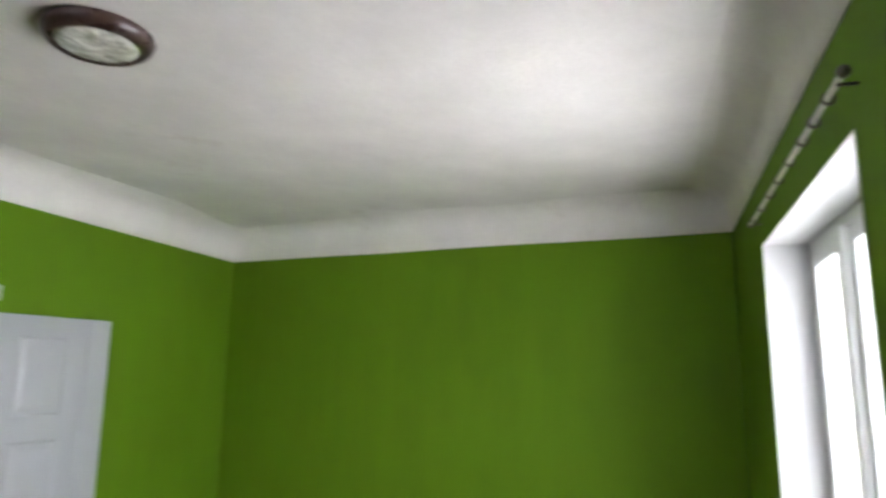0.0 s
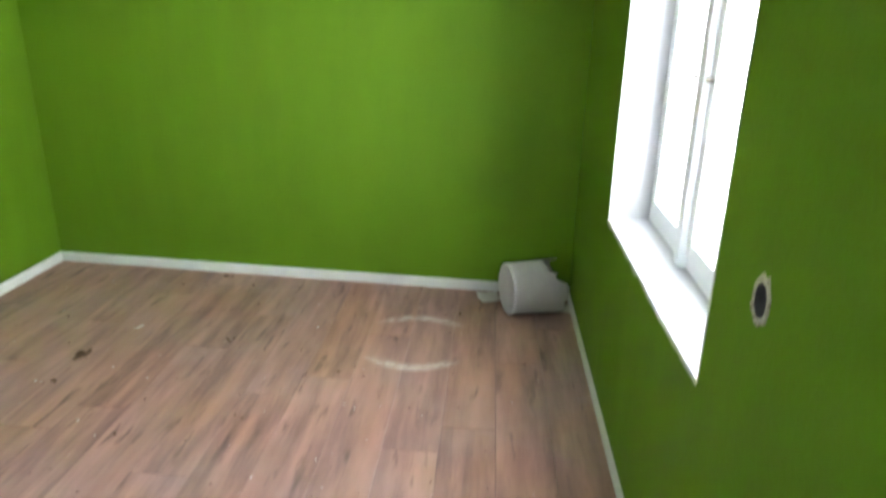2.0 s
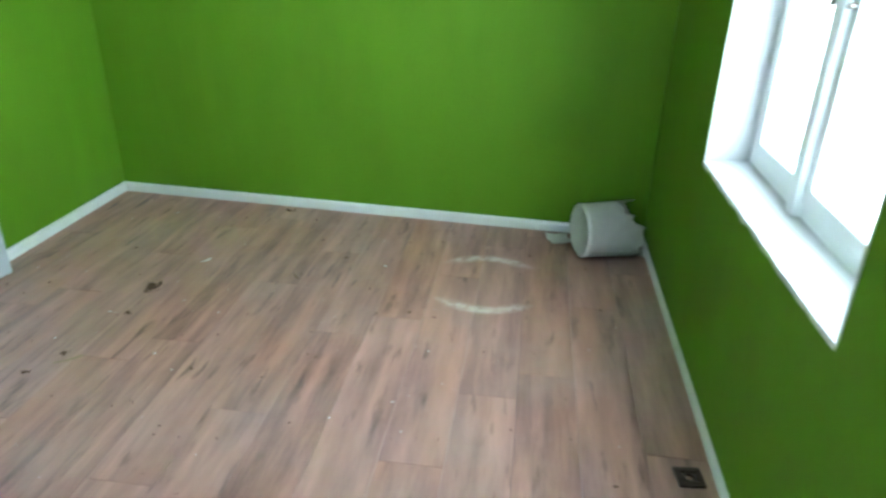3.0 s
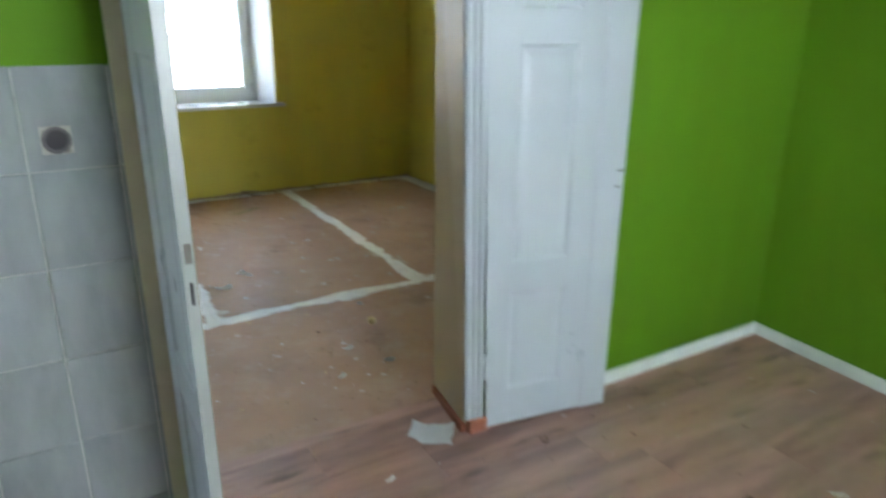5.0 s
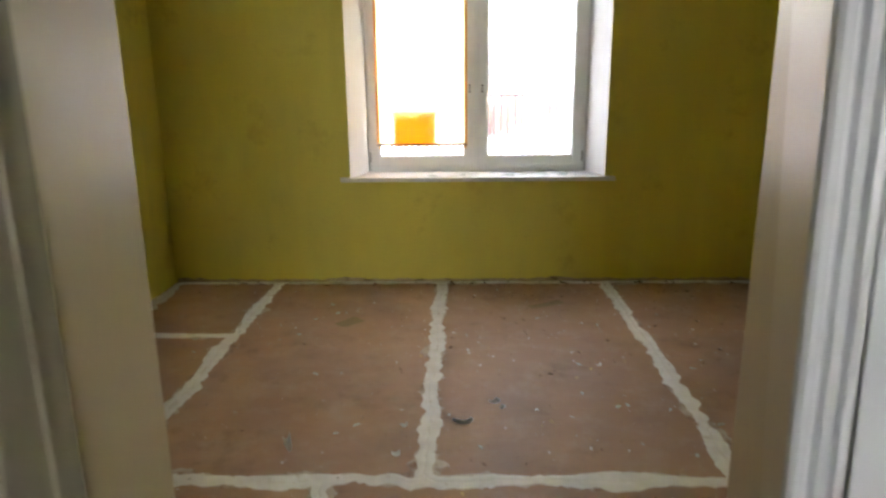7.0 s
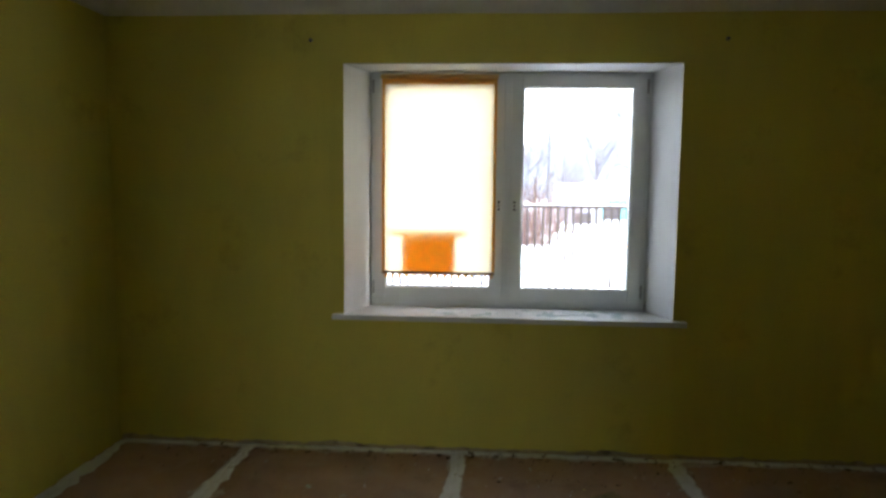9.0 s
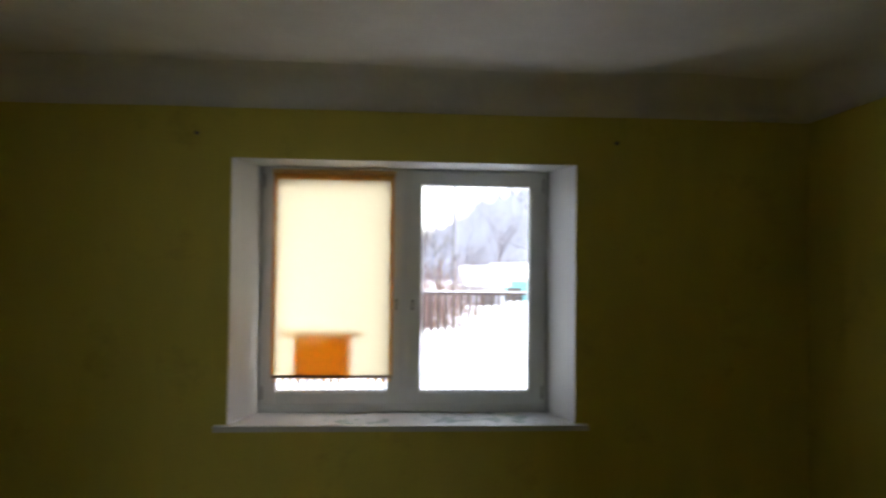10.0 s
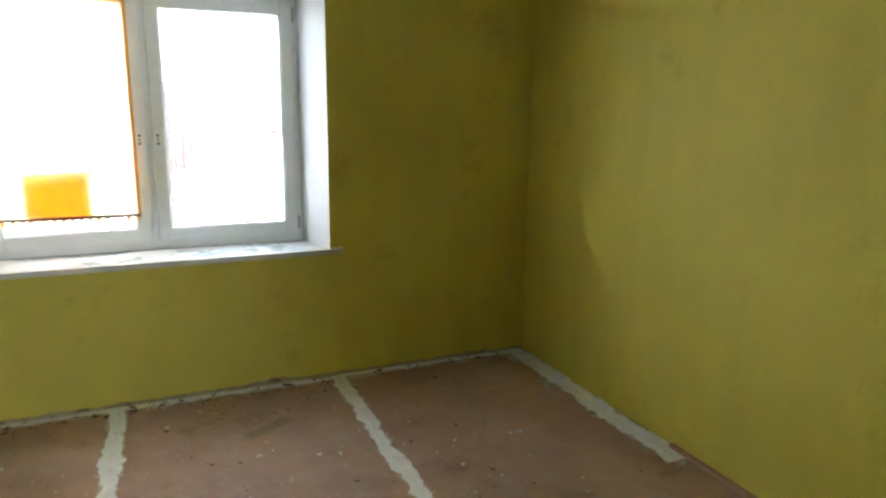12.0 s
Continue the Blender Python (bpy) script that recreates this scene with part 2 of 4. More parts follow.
def tile_glaze():
    m, n, l, p = base("white_marbled_tile_glaze")
    at = n.new("ShaderNodeNewGeometry").outputs["Position"]
    rnd = n.new("ShaderNodeObjectInfo").outputs["Random"]
    add = n.new("ShaderNodeVectorMath")
    l.new(at, add.inputs[0])
    l.new(rnd, add.inputs[1])
    mp = n.new("ShaderNodeMapping")
    mp.inputs["Scale"].default_value = (5.0, 5.0, 1.6)
    l.new(add.outputs[0], mp.inputs["Vector"])
    vein = noise_tex(n, l, mp.outputs[0], 2.2, 6, 0.6)
    c = blend(n, l, span(n, l, vein, 0.35, 0.7), (0.30, 0.31, 0.31), (0.23, 0.24, 0.24))
    c = blend(n, l, span(n, l, rnd, 0, 1, 0, 0.12), c, (0.25, 0.25, 0.24))
    l.new(c, p.inputs["Base Color"])
    p.inputs["Roughness"].default_value = 0.16
    bumped(n, l, p, noise_tex(n, l, at, 9, 2), 0.05, 0.004)
    return m


def pane():
    m, n, l, p = base("window_glass")
    p.inputs["Base Color"].default_value = (0.97, 0.99, 0.99, 1)
    p.inputs["Roughness"].default_value = 0.0
    p.inputs["Transmission Weight"].default_value = 1.0
    p.inputs["IOR"].default_value = 1.45
    return m


def cloth(name, col, share, face=None):
    """Thin cloth that lets light through."""
    m, n, l, p = base(name)
    at = n.new("ShaderNodeNewGeometry").outputs["Position"]
    weave = noise_tex(n, l, at, 260, 2)
    c = blend(n, l, span(n, l, weave, 0.3, 0.7), shade(col, 0.93), shade(col, 1.05))
    p.inputs["Base Color"].default_value = (*(face or col), 1)
    p.inputs["Roughness"].default_value = 0.85
    through_it = n.new("ShaderNodeBsdfTranslucent")
    l.new(c, through_it.inputs["Color"])
    mix = n.new("ShaderNodeMixShader")
    mix.inputs[0].default_value = share
    l.new(p.outputs[0], mix.inputs[1])
    l.new(through_it.outputs[0], mix.inputs[2])
    l.new(mix.outputs[0], n["Material Output"].inputs["Surface"])
    return m


HARDBOARD, LAMINATE, TILE, GLASS = hardboard(), laminate(), tile_glaze(), pane()
# orange face colour deepens the cloth where the frame blocks light
BLIND = cloth("cream_yellow_blind_cloth", (0.88, 0.76, 0.50), 0.66, (0.72, 0.40, 0.08))
DIM_BORDER_FRINGE = cloth("orange_dim_border_fringe", (0.80, 0.45, 0.09), 0.5)
ORANGE = cloth("orange_card", (0.90, 0.50, 0.03), 0.65)
m_, n_, l_, p_ = base("frosted_lamp_glass")
FROST = m_
p_.inputs["Base Color"].default_value = (0.78, 0.78, 0.72, 1)
p_.inputs["Roughness"].default_value = 0.18
p_.inputs["Coat Weight"].default_value = 0.5
swirl = noise_tex(n_, l_, n_.new("ShaderNodeNewGeometry").outputs["Position"], 20, 3)
l_.new(blend(n_, l_, span(n_, l_, swirl, 0.35, 0.65), (0.42, 0.43, 0.38), (0.80, 0.80, 0.75)), p_.inputs["Base Color"])
bumped(n_, l_, p_, swirl, 1.0, 0.03)


# ---- mesh helpers ----
def finish(name, bm, material, smooth=False):
    me = bpy.data.meshes.new(name)
    bmesh.ops.recalc_face_normals(bm, faces=bm.faces)
    bm.to_mesh(me)
    bm.free()
    me.materials.append(material)
    if smooth:
        for f in me.polygons:
            f.use_smooth = True
    return me


def part(name, bm, material, parent=None, label="", smooth=False):
    ob = new(name, finish(name, bm, material, smooth))
    if parent is not None:
        ob.parent = parent
    return tagged(ob, label)


def thing(name, label, category, m=None, group="", kind=""):
    ob = new(name)
    if m is not None:
        ob.matrix_basis = m
    return tagged(ob, label, category, group, kind)


def box(x0, x1, y0, y1, z0, z1, bevel=0.0, bm=None):
    bm = bm or bmesh.new()
    made = bmesh.ops.create_cube(bm, size=1, matrix=Matrix.Translation(((x0 + x1) / 2, (y0 + y1) / 2, (z0 + z1) / 2)) @ Matrix.Diagonal((abs(x1 - x0), abs(y1 - y0), abs(z1 - z0), 1)))
    if bevel:
        edges = list({e for v in made["verts"] for e in v.link_edges})
        bmesh.ops.bevel(bm, geom=edges, offset=bevel, segments=2, affect="EDGES", profile=0.6)
    return bm


def rod(a, b, r0, r1=None, sides=10, bm=None):
    bm = bm or bmesh.new()
    a, b = Vector(a), Vector(b)
    turn = (b - a).to_track_quat("Z", "Y").to_matrix().to_4x4()
    bmesh.ops.create_cone(bm, cap_ends=True, segments=sides, radius1=r0, radius2=r0 if r1 is None else r1, depth=(b - a).length, matrix=Matrix.Translation((a + b) / 2) @ turn)
    return bm


def lathe(profile, steps=40, bm=None):
    """Turns (radius, height) pairs about z."""
    bm = bm or bmesh.new()
    rings = [[bm.verts.new((r * math.cos(2 * math.pi * i / steps), r * math.sin(2 * math.pi * i / steps), z)) for i in range(steps)] for r, z in profile]
    for a, b in zip(rings, rings[1:]):
        for i in range(steps):
            j = (i + 1) % steps
            bm.faces.new((a[i], a[j], b[j], b[i]))
    return bm


def prism(points, z0, z1, bm=None):
    bm = bm or bmesh.new()
    lo, hi = [bm.verts.new((x, y, z0)) for x, y in points], [bm.verts.new((x, y, z1)) for x, y in points]
    bm.faces.new(lo), bm.faces.new(hi)
    for i in range(len(points)):
        j = (i + 1) % len(points)
        bm.faces.new((lo[i], lo[j], hi[j], hi[i]))
    return bm


def pierced(u0, u1, z0, z1, thick, holes):
    """A wall along local x, from y = 0 to thick, with rectangular holes (u0, u1, z0, z1)."""
    bm = bmesh.new()
    us = sorted({u0, u1, *(h[0] for h in holes), *(h[1] for h in holes)})
    zs = sorted({z0, z1, *(h[2] for h in holes), *(h[3] for h in holes)})
    full = lambda i, j: 0 <= i < len(us) - 1 and 0 <= j < len(zs) - 1 and not any(h[0] <= us[i] and us[i + 1] <= h[1] and h[2] <= zs[j] and zs[j + 1] <= h[3] for h in holes)
    for i in range(len(us) - 1):
        for j in range(len(zs) - 1):
            if not full(i, j):
                continue
            a, b, c, d = us[i], us[i + 1], zs[j], zs[j + 1]
            quads = [((a, 0, c), (b, 0, c), (b, 0, d), (a, 0, d)), ((a, thick, c), (a, thick, d), (b, thick, d), (b, thick, c))]
            if not full(i - 1, j):
                quads.append(((a, 0, c), (a, 0, d), (a, thick, d), (a, thick, c)))
            if not full(i + 1, j):
                quads.append(((b, 0, c), (b, thick, c), (b, thick, d), (b, 0, d)))
            if not full(i, j - 1):
                quads.append(((a, 0, c), (a, thick, c), (b, thick, c), (b, 0, c)))
            if not full(i, j + 1):
                quads.append(((a, 0, d), (b, 0, d), (b, thick, d), (a, thick, d)))
            for q in quads:
                bm.faces.new([bm.verts.new(v) for v in q])
    bmesh.ops.remove_doubles(bm, verts=bm.verts, dist=1e-5)
    return bm


def structure(name, bm, material, label, category, m=None, smooth=False):
    ob = part(name, bm, material, None, "", smooth)
    if m is not None:
        ob.matrix_basis = m
    return tagged(ob, label, category, "", "structure")


# ---- the plan ----
G_WEST, G_SOUTH = -1.3, -3.158
A_NORTH, A_SOUTH = 4.474, 4.27          # the far green wall runs a little askew
THICK = 0.31                            # the wall between the rooms
Y_WEST, Y_EAST, Y_NORTH = 0.074, 4.66, 4.111
BAND, TOP = 2.495, 2.69                 # where the paint ends, and the ceiling
D0, D1, D_TOP = 1.712, 2.70, 2.045      # the doorway
GW = (2.031, 3.301, 0.746, 2.243)       # the green room's window
YW = (1.449, 3.324, 0.77, 2.2265)       # the yellow room's window
WW = (-2.1, -1.4, 1.1, 2.1)             # window behind the walk, unseen, added to let light in
ROOF = 2.95

# partition, one leaf in each room's paint
structure("wall_partition_green", pierced(G_WEST - 0.3, A_NORTH, -0.65, ROOF, THICK / 2, [(D0 - 0.037, D1 + 0.075, -0.65, D_TOP + 0.02)]), GREEN, "plastered partition wall painted bright apple green", "wall")
structure("wall_partition_yellow", pierced(Y_WEST - 0.3, Y_EAST + 0.3, -0.65, ROOF, THICK / 2, [(D0 - 0.037, D1 + 0.075, -0.65, D_TOP + 0.02)]), YELLOW, "plastered partition wall painted mustard yellow", "wall", pose(0, THICK / 2, 0))
# green room
askew = math.degrees(math.atan2(G_SOUTH, A_SOUTH - A_NORTH))
structure("wall_east_green", pierced(-0.005, 3.5, -0.65, ROOF, 0.3, []), GREEN, "long plastered wall painted bright apple green", "wall", pose(A_NORTH, 0, 0, 0, 0, askew))
HOLE = (1.79, 1.05)
structure("wall_south_green", pierced(-4.9, 1.6, -0.65, ROOF, 0.42, [(-GW[1], -GW[0], GW[2], GW[3]), (-HOLE[0] - 0.026, -HOLE[0] + 0.026, HOLE[1] - 0.032, HOLE[1] + 0.032)]), GREEN, "green plastered outer wall with a deep window opening", "wall", pose(0, G_SOUTH, 0, 0, 0, 180))
# closing wall out of view, white so that it bounces light back
structure("wall_west_green", pierced(-3.6, 0.0, -0.65, ROOF, 0.3, [WW]), WHITEWASH, "unseen closing wall, whitened to bounce light, with an added window", "wall", pose(G_WEST, 0, 0, 0, 0, 90))
# yellow room
structure("wall_north_yellow", pierced(Y_WEST - 0.3, Y_EAST + 0.3, -0.65, ROOF, 0.42, [YW]), YELLOW, "mustard yellow outer wall with a wide window opening", "wall", pose(0, Y_NORTH, 0))
structure("wall_east_yellow", pierced(0, Y_NORTH - THICK, -0.65, ROOF, 0.3, []), YELLOW, "scuffed mustard yellow plastered wall", "wall", pose(Y_EAST, Y_NORTH, 0, 0, 0, -90))
structure("wall_west_yellow", pierced(0, Y_NORTH - THICK, -0.65, ROOF, 0.3, []), YELLOW, "mustard yellow plastered wall", "wall", pose(Y_WEST, THICK, 0, 0, 0, 90))
for name in ("wall_south_green", "wall_north_yellow", "wall_east_green", "wall_west_green", "wall_east_yellow", "wall_west_yellow"):
    skin = bpy.data.objects[name].data
    skin.materials.append(HOUSE)
    for f in skin.polygons:
        if f.normal.y > -0.5:
            f.material_index = 1
G_ROOM = [(G_WEST, 0.0), (A_NORTH, 0.0), (A_SOUTH, G_SOUTH), (G_WEST, G_SOUTH)]
Y_ROOM = [(Y_WEST, Y_NORTH), (Y_EAST, Y_NORTH), (Y_EAST, THICK), (Y_WEST, THICK)]


def uneven(x0, x1, y0, y1, z, step=0.12, amount=0.011):
    """A ceiling slab with a slightly wavy underside."""
    bm = box(x0, x1, y0, y1, z + 0.05, z + 0.2)
    nx, ny = int((x1 - x0) / step), int((y1 - y0) / step)
    g = [[bm.verts.new((x0 + (x1 - x0) * i / nx, y0 + (y1 - y0) * j / ny, z + amount * noise.noise((i * 0.21, j * 0.21, z)))) for j in range(ny + 1)] for i in range(nx + 1)]
    for i in range(nx):
        for j in range(ny):
            bm.faces.new((g[i][j], g[i][j + 1], g[i + 1][j + 1], g[i + 1][j]))
    return bm


structure("ceiling_green", uneven(G_WEST - 0.1, A_NORTH + 0.1, G_SOUTH - 0.1, 0.1, TOP), WHITEWASH, "whitewashed uneven plaster ceiling of the green room", "ceiling", None, True)
structure("ceiling_yellow", uneven(Y_WEST - 0.1, Y_EAST + 0.1, THICK - 0.1, Y_NORTH + 0.1, TOP), WHITEWASH, "whitewashed uneven plaster ceiling of the yellow room", "ceiling", None, True)


def cove(room, name, label):
    """The whitewashed hollow moulding between wall and ceiling, mitred at the corners."""
    profile = [(-0.02, BAND - 0.004), (0.006, BAND), (0.012, BAND + 0.05), (0.026, BAND + 0.1), (0.055, BAND + 0.145), (0.10, BAND + 0.172), (0.16, BAND + 0.187), (0.24, TOP + 0.012)]
    bm, cx, cy = bmesh.new(), sum(p[0] for p in room) / 4, sum(p[1] for p in room) / 4
    steps = 30
    for k in range(4):
        (ax, ay), (bx, by) = room[k], room[(k + 1) % 4]
        rows = []
        for d, z in profile:
            row = []
            for s in range(steps + 1):
                f = s / steps
                x, y = ax + (bx - ax) * f, ay + (by - ay) * f
                # pull towards the middle, more along the wall near the ends for the mitre
                ex, ey = (1 if cx > x else -1), (1 if cy > y else -1)
                along_x = abs(bx - ax) > abs(by - ay)
                if along_x:
                    px = x + d * (1 - 2 * f) * (1 if bx > ax else -1)
                    py = y + d * (1 if cy > y else -1)
                else:
                    py = y + d * (1 - 2 * f) * (1 if by > ay else -1)
                    px = x + d * (1 if cx > x else -1)
                row.append(bm.verts.new((px, py, z + 0.005 * noise.noise((x * 1.7, y * 1.7, z * 3)))))
            rows.append(row)
        for r, q in zip(rows, rows[1:]):
            for s in range(steps):
                bm.faces.new((r[s], r[s + 1], q[s + 1], q[s]))
    bmesh.ops.remove_doubles(bm, verts=bm.verts, dist=1e-4)
    return structure(name, bm, WHITEWASH, label, "moulding", None, True)


cove(G_ROOM, "trim_cove_green", "whitewashed plaster cove under the green room's ceiling")
cove(Y_ROOM, "trim_cove_yellow", "whitewashed plaster cove under the yellow room's ceiling")

# floors (their boards and sheets follow at the end of the file)
floor_green = structure("floor_green", box(G_WEST - 0.1, A_NORTH + 0.1, G_SOUTH - 0.1, 0.02, -0.64, -0.009), DARK, "floor of worn reddish wood laminate boards", "floor")
floor_yellow = structure("floor_yellow", box(Y_WEST - 0.1, Y_EAST + 0.1, 0.02, Y_NORTH + 0.1, -0.64, -0.007), DARK, "floor of red-brown hardboard sheets with chalky filled joints", "floor")


def skirting(a, b, name, label, h=0.056):
    a, b = Vector((*a, 0)), Vector((*b, 0))
    length = (b - a).length
    bm = bmesh.new()
    prof = [(0.0, 0.0), (-0.016, 0.0), (-0.016, h - 0.015), (-0.011, h - 0.003), (-0.004, h), (0.0, h)]
    rows = [[bm.verts.new((x, y, z)) for y, z in prof] for x in (0.0, length)]
    for i in range(len(prof)):
        j = (i + 1) % len(prof)
        bm.faces.new((rows[0][i], rows[0][j], rows[1][j], rows[1][i]))
    bm.faces.new(rows[0]), bm.faces.new(rows[1])
    return structure(name, bm, SKIRT, label, "skirting", Matrix.Translation(a) @ (b - a).to_track_quat("X", "Z").to_matrix().to_4x4())


skirting((D1 + 0.09, -0.001), (A_NORTH - 0.017, -0.001), "baseboard_partition", "dusty white painted skirting board along the partition")
skirting((A_NORTH - 0.001, -0.001), (A_SOUTH - 0.001, G_SOUTH + 0.002), "baseboard_east", "dusty white painted skirting board along the long green wall")
skirting((A_SOUTH - 0.02, G_SOUTH + 0.001), (G_WEST, G_SOUTH + 0.001), "baseboard_south", "dusty white painted skirting board under the window", 0.03)

# ---- the doorway ----
door_frame = thing("door_frame_1", "cream gloss door lining with white fluted architrave", "door frame", None, "", "structure")
lean = Matrix(((1, 0, -0.019, 0.008), (0, 1, 0, 0), (0, 0, 1, 0), (0, 0, 0, 1)))  # the old jamb is out of plumb
jamb = prism([(D1, 0.004), (D1 + 0.055, THICK + 0.004), (D1 + 0.075, THICK + 0.004), (D1 + 0.02, 0.004)], 0.0, D_TOP)
for v in jamb.verts:
    if v.co.y < 0.1 and v.co.x < D1 + 0.01:
        v.co = lean @ v.co
part("lining", jamb, LINING, door_frame, "cream gloss lining board")
part("lining", prism([(D0, 0.004), (D0 - 0.017, THICK + 0.004), (D0 - 0.037, THICK + 0.004), (D0 - 0.02, 0.004)], 0.0, D_TOP), LINING, door_frame, "cream gloss lining board")
part("lining", box(D0 - 0.02, D1 + 0.06, 0.004, THICK + 0.004, D_TOP, D_TOP + 0.02, 0.002), LINING, door_frame, "cream gloss head lining")


def fluted(length, wide, outward):
    """An upright architrave: flat board with three rounded flutes."""
    prof = [(0, 0), (0, -0.012), (0.006, -0.02), (0.018, -0.021), (0.024, -0.012), (0.028, -0.012), (0.032, -0.023), (0.043, -0.024), (0.047, -0.014), (0.051, -0.013), (0.055, -0.026), (wide - 0.006, -0.028), (wide, -0.022), (wide, 0)]
    bm = bmesh.new()
    rows = [[bm.verts.new((x * outward, y, z)) for x, y in prof] for z in (0.0, length)]
    for i in range(len(prof)):
        j = (i + 1) % len(prof)
        bm.faces.new((rows[0][i], rows[0][j], rows[1][j], rows[1][i]))
    bm.faces.new(rows[0]), bm.faces.new(rows[1])
    return bm


trim_bm = fluted(D_TOP + 0.005, 0.071, 1)
bmesh.ops.transform(trim_bm, matrix=lean @ Matrix.Translation((D1 - 0.001, 0.002, 0.055)), verts=trim_bm.verts)
part("architrave", trim_bm, DOOR, door_frame, "white fluted architrave")
part("architrave", box(D0 - 0.06, D0 - 0.001, -0.018, 0.002, 0.055, D_TOP + 0.06, 0.004), LINING, door_frame, "plain cream architrave")
part("head_trim", box(D0 - 0.07, D1 + 0.07, -0.026, 0.002, D_TOP + 0.003, D_TOP + 0.07, 0.004), DOOR, door_frame)
part("foot_block", box(D1 + 0.013, D1 + 0.09, -0.036, 0.0, 0.0, 0.054, 0.004), REDWOOD, door_frame, "bare red-brown wooden foot of the architrave")
part("foot_block", box(D0 - 0.068, D0 + 0.004, -0.034, 0.012, 0.0, 0.054, 0.004), REDWOOD, door_frame, "bare red-brown wooden foot of the architrave")
part("threshold_strip", prism([(D1 - 0.010, -0.004), (D1 + 0.043, THICK), (D1 + 0.053, THICK), (D1 + 0.012, -0.004)], 0.0, 0.034), REDWOOD, door_frame, "red-brown skirting strip along the lining")


def door_leaf(name, label, width, x_lo, x_hi, lap, m, side, cream=False):
    """A panelled leaf: hinge at local x = 0, its broad side towards local -y (side = -1) or +y."""
    th, h, lo = 0.03, 1.995, 0.008
    leaf = thing(name, label, "door", m, "leaves of the double door")
    bands = [(lo, 0.16), (0.56, 0.675), (1.435, 1.545), (1.90, h)]
    hang = box(-0.022 if lap else 0, x_lo, -th / 2, th / 2, lo, h, 0.003)
    if lap:  # planed to the leaning jamb
        for v in hang.verts:
            if v.co.x < 0.01:
                v.co.x -= 0.028 * v.co.z
    part("stile", hang, DOOR, leaf)
    part("stile", box(x_hi, width, -th / 2, th / 2, lo, h, 0.003), DOOR, leaf)
    for a, b in bands:
        part("rail", box(x_lo, x_hi, -th / 2 + 0.0005, th / 2 - 0.0005, a, b), DOOR, leaf)
    for (_, a), (b, _) in zip(bands, bands[1:]):
        bm = bmesh.new()
        for s in (-1, 1):
            out, mid, flat = th / 2 - 0.002, th / 2 - 0.009, th / 2 - 0.004
            rings = []
            for inset, y in ((0.0, out), (0.012, mid), (0.02, mid), (0.042, flat)):
                rings.append([bm.verts.new((x, s * y, z)) for x, z in ((x_lo + inset, a + inset), (x_hi - inset, a + inset), (x_hi - inset, b - inset), (x_lo + inset, b - inset))])
            for r, q in zip(rings, rings[1:]):
                for i in range(4):
                    j = (i + 1) % 4
                    bm.faces.new((r[i], r[j], q[j], q[i]))
            bm.faces.new(rings[-1])
        part("panel", bm, DOOR, leaf)
    if lap:
        part("meeting_strip", box(width - lap, width + 0.004, side * (th / 2), side * (th / 2 + 0.008), lo, h, 0.003), DOOR, leaf)
    # the +y side takes CREAM, upright edges the darker grey EDGE
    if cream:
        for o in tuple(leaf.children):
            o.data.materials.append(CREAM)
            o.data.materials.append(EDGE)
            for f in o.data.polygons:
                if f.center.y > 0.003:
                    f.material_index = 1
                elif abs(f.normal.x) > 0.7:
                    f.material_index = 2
    for z in (0.27, 1.72):
        hx = -0.029 - 0.028 * z if lap else -0.008
        part("hinge", rod((hx, side * 0.016, z - 0.05), (hx, side * 0.016, z + 0.05), 0.008, sides=10), DOOR, leaf, "painted-over pin hinge")
    return leaf


th0 = math.degrees(math.atan2(-0.086, 0.506))
right_leaf = door_leaf("door_leaf", "white gloss panelled leaf folded back near the green wall", 0.502, 0.06, 0.29, 0.112, pose(2.815, -0.018, 0, 0, 0, th0), -1)
part("lock_scar", box(0.474, 0.498, -0.0245, -0.022, 0.985, 0.992), BRASSY, right_leaf, "dark screw slot of a missing latch")
part("lock_scar", box(0.468, 0.492, -0.0245, -0.022, 0.925, 0.931), BRASSY, right_leaf, "dark screw slot of a missing latch")
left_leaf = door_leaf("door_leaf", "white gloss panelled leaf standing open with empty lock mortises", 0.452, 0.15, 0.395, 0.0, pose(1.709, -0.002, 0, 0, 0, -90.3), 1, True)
plate = part("lock_plate", box(0.4525, 0.454, -0.011, 0.011, 0.90, 1.09), EDGE, left_leaf, "painted lock fore-end plate")
part("latch_mortise", box(0.4535, 0.455, -0.007, 0.008, 1.015, 1.06), BRASSY, plate, "bare metal latch opening")
part("key_mortise", box(0.4535, 0.455, -0.004, 0.004, 0.92, 0.972), DARK, plate, "flat black patch for the shaded empty bolt slot")
part("edge_bead", box(0.055, 0.067, 0.0155, 0.021, 0.01, 1.99, 0.002), CREAM, left_leaf)


# ---- windows ----
def ring_frame(x0, x1, z0, z1, y0, y1, wide, bevel=0.004):
    bm = bmesh.new()
    box(x0, x0 + wide, y0, y1, z0, z1, bevel, bm)
    box(x1 - wide, x1, y0, y1, z0, z1, bevel, bm)
    box(x0 + wide, x1 - wide, y0, y1, z0, z0 + wide, bevel, bm)
    box(x0 + wide, x1 - wide, y0, y1, z1 - wide, z1, bevel, bm)
    return bm


def glass_pane(x0, x1, z0, z1, y, parent):
    g = part("pane", box(x0, x1, y, y + 0.004, z0, z1), GLASS, parent, "clear window glass")
    g.visible_shadow = False
    return g


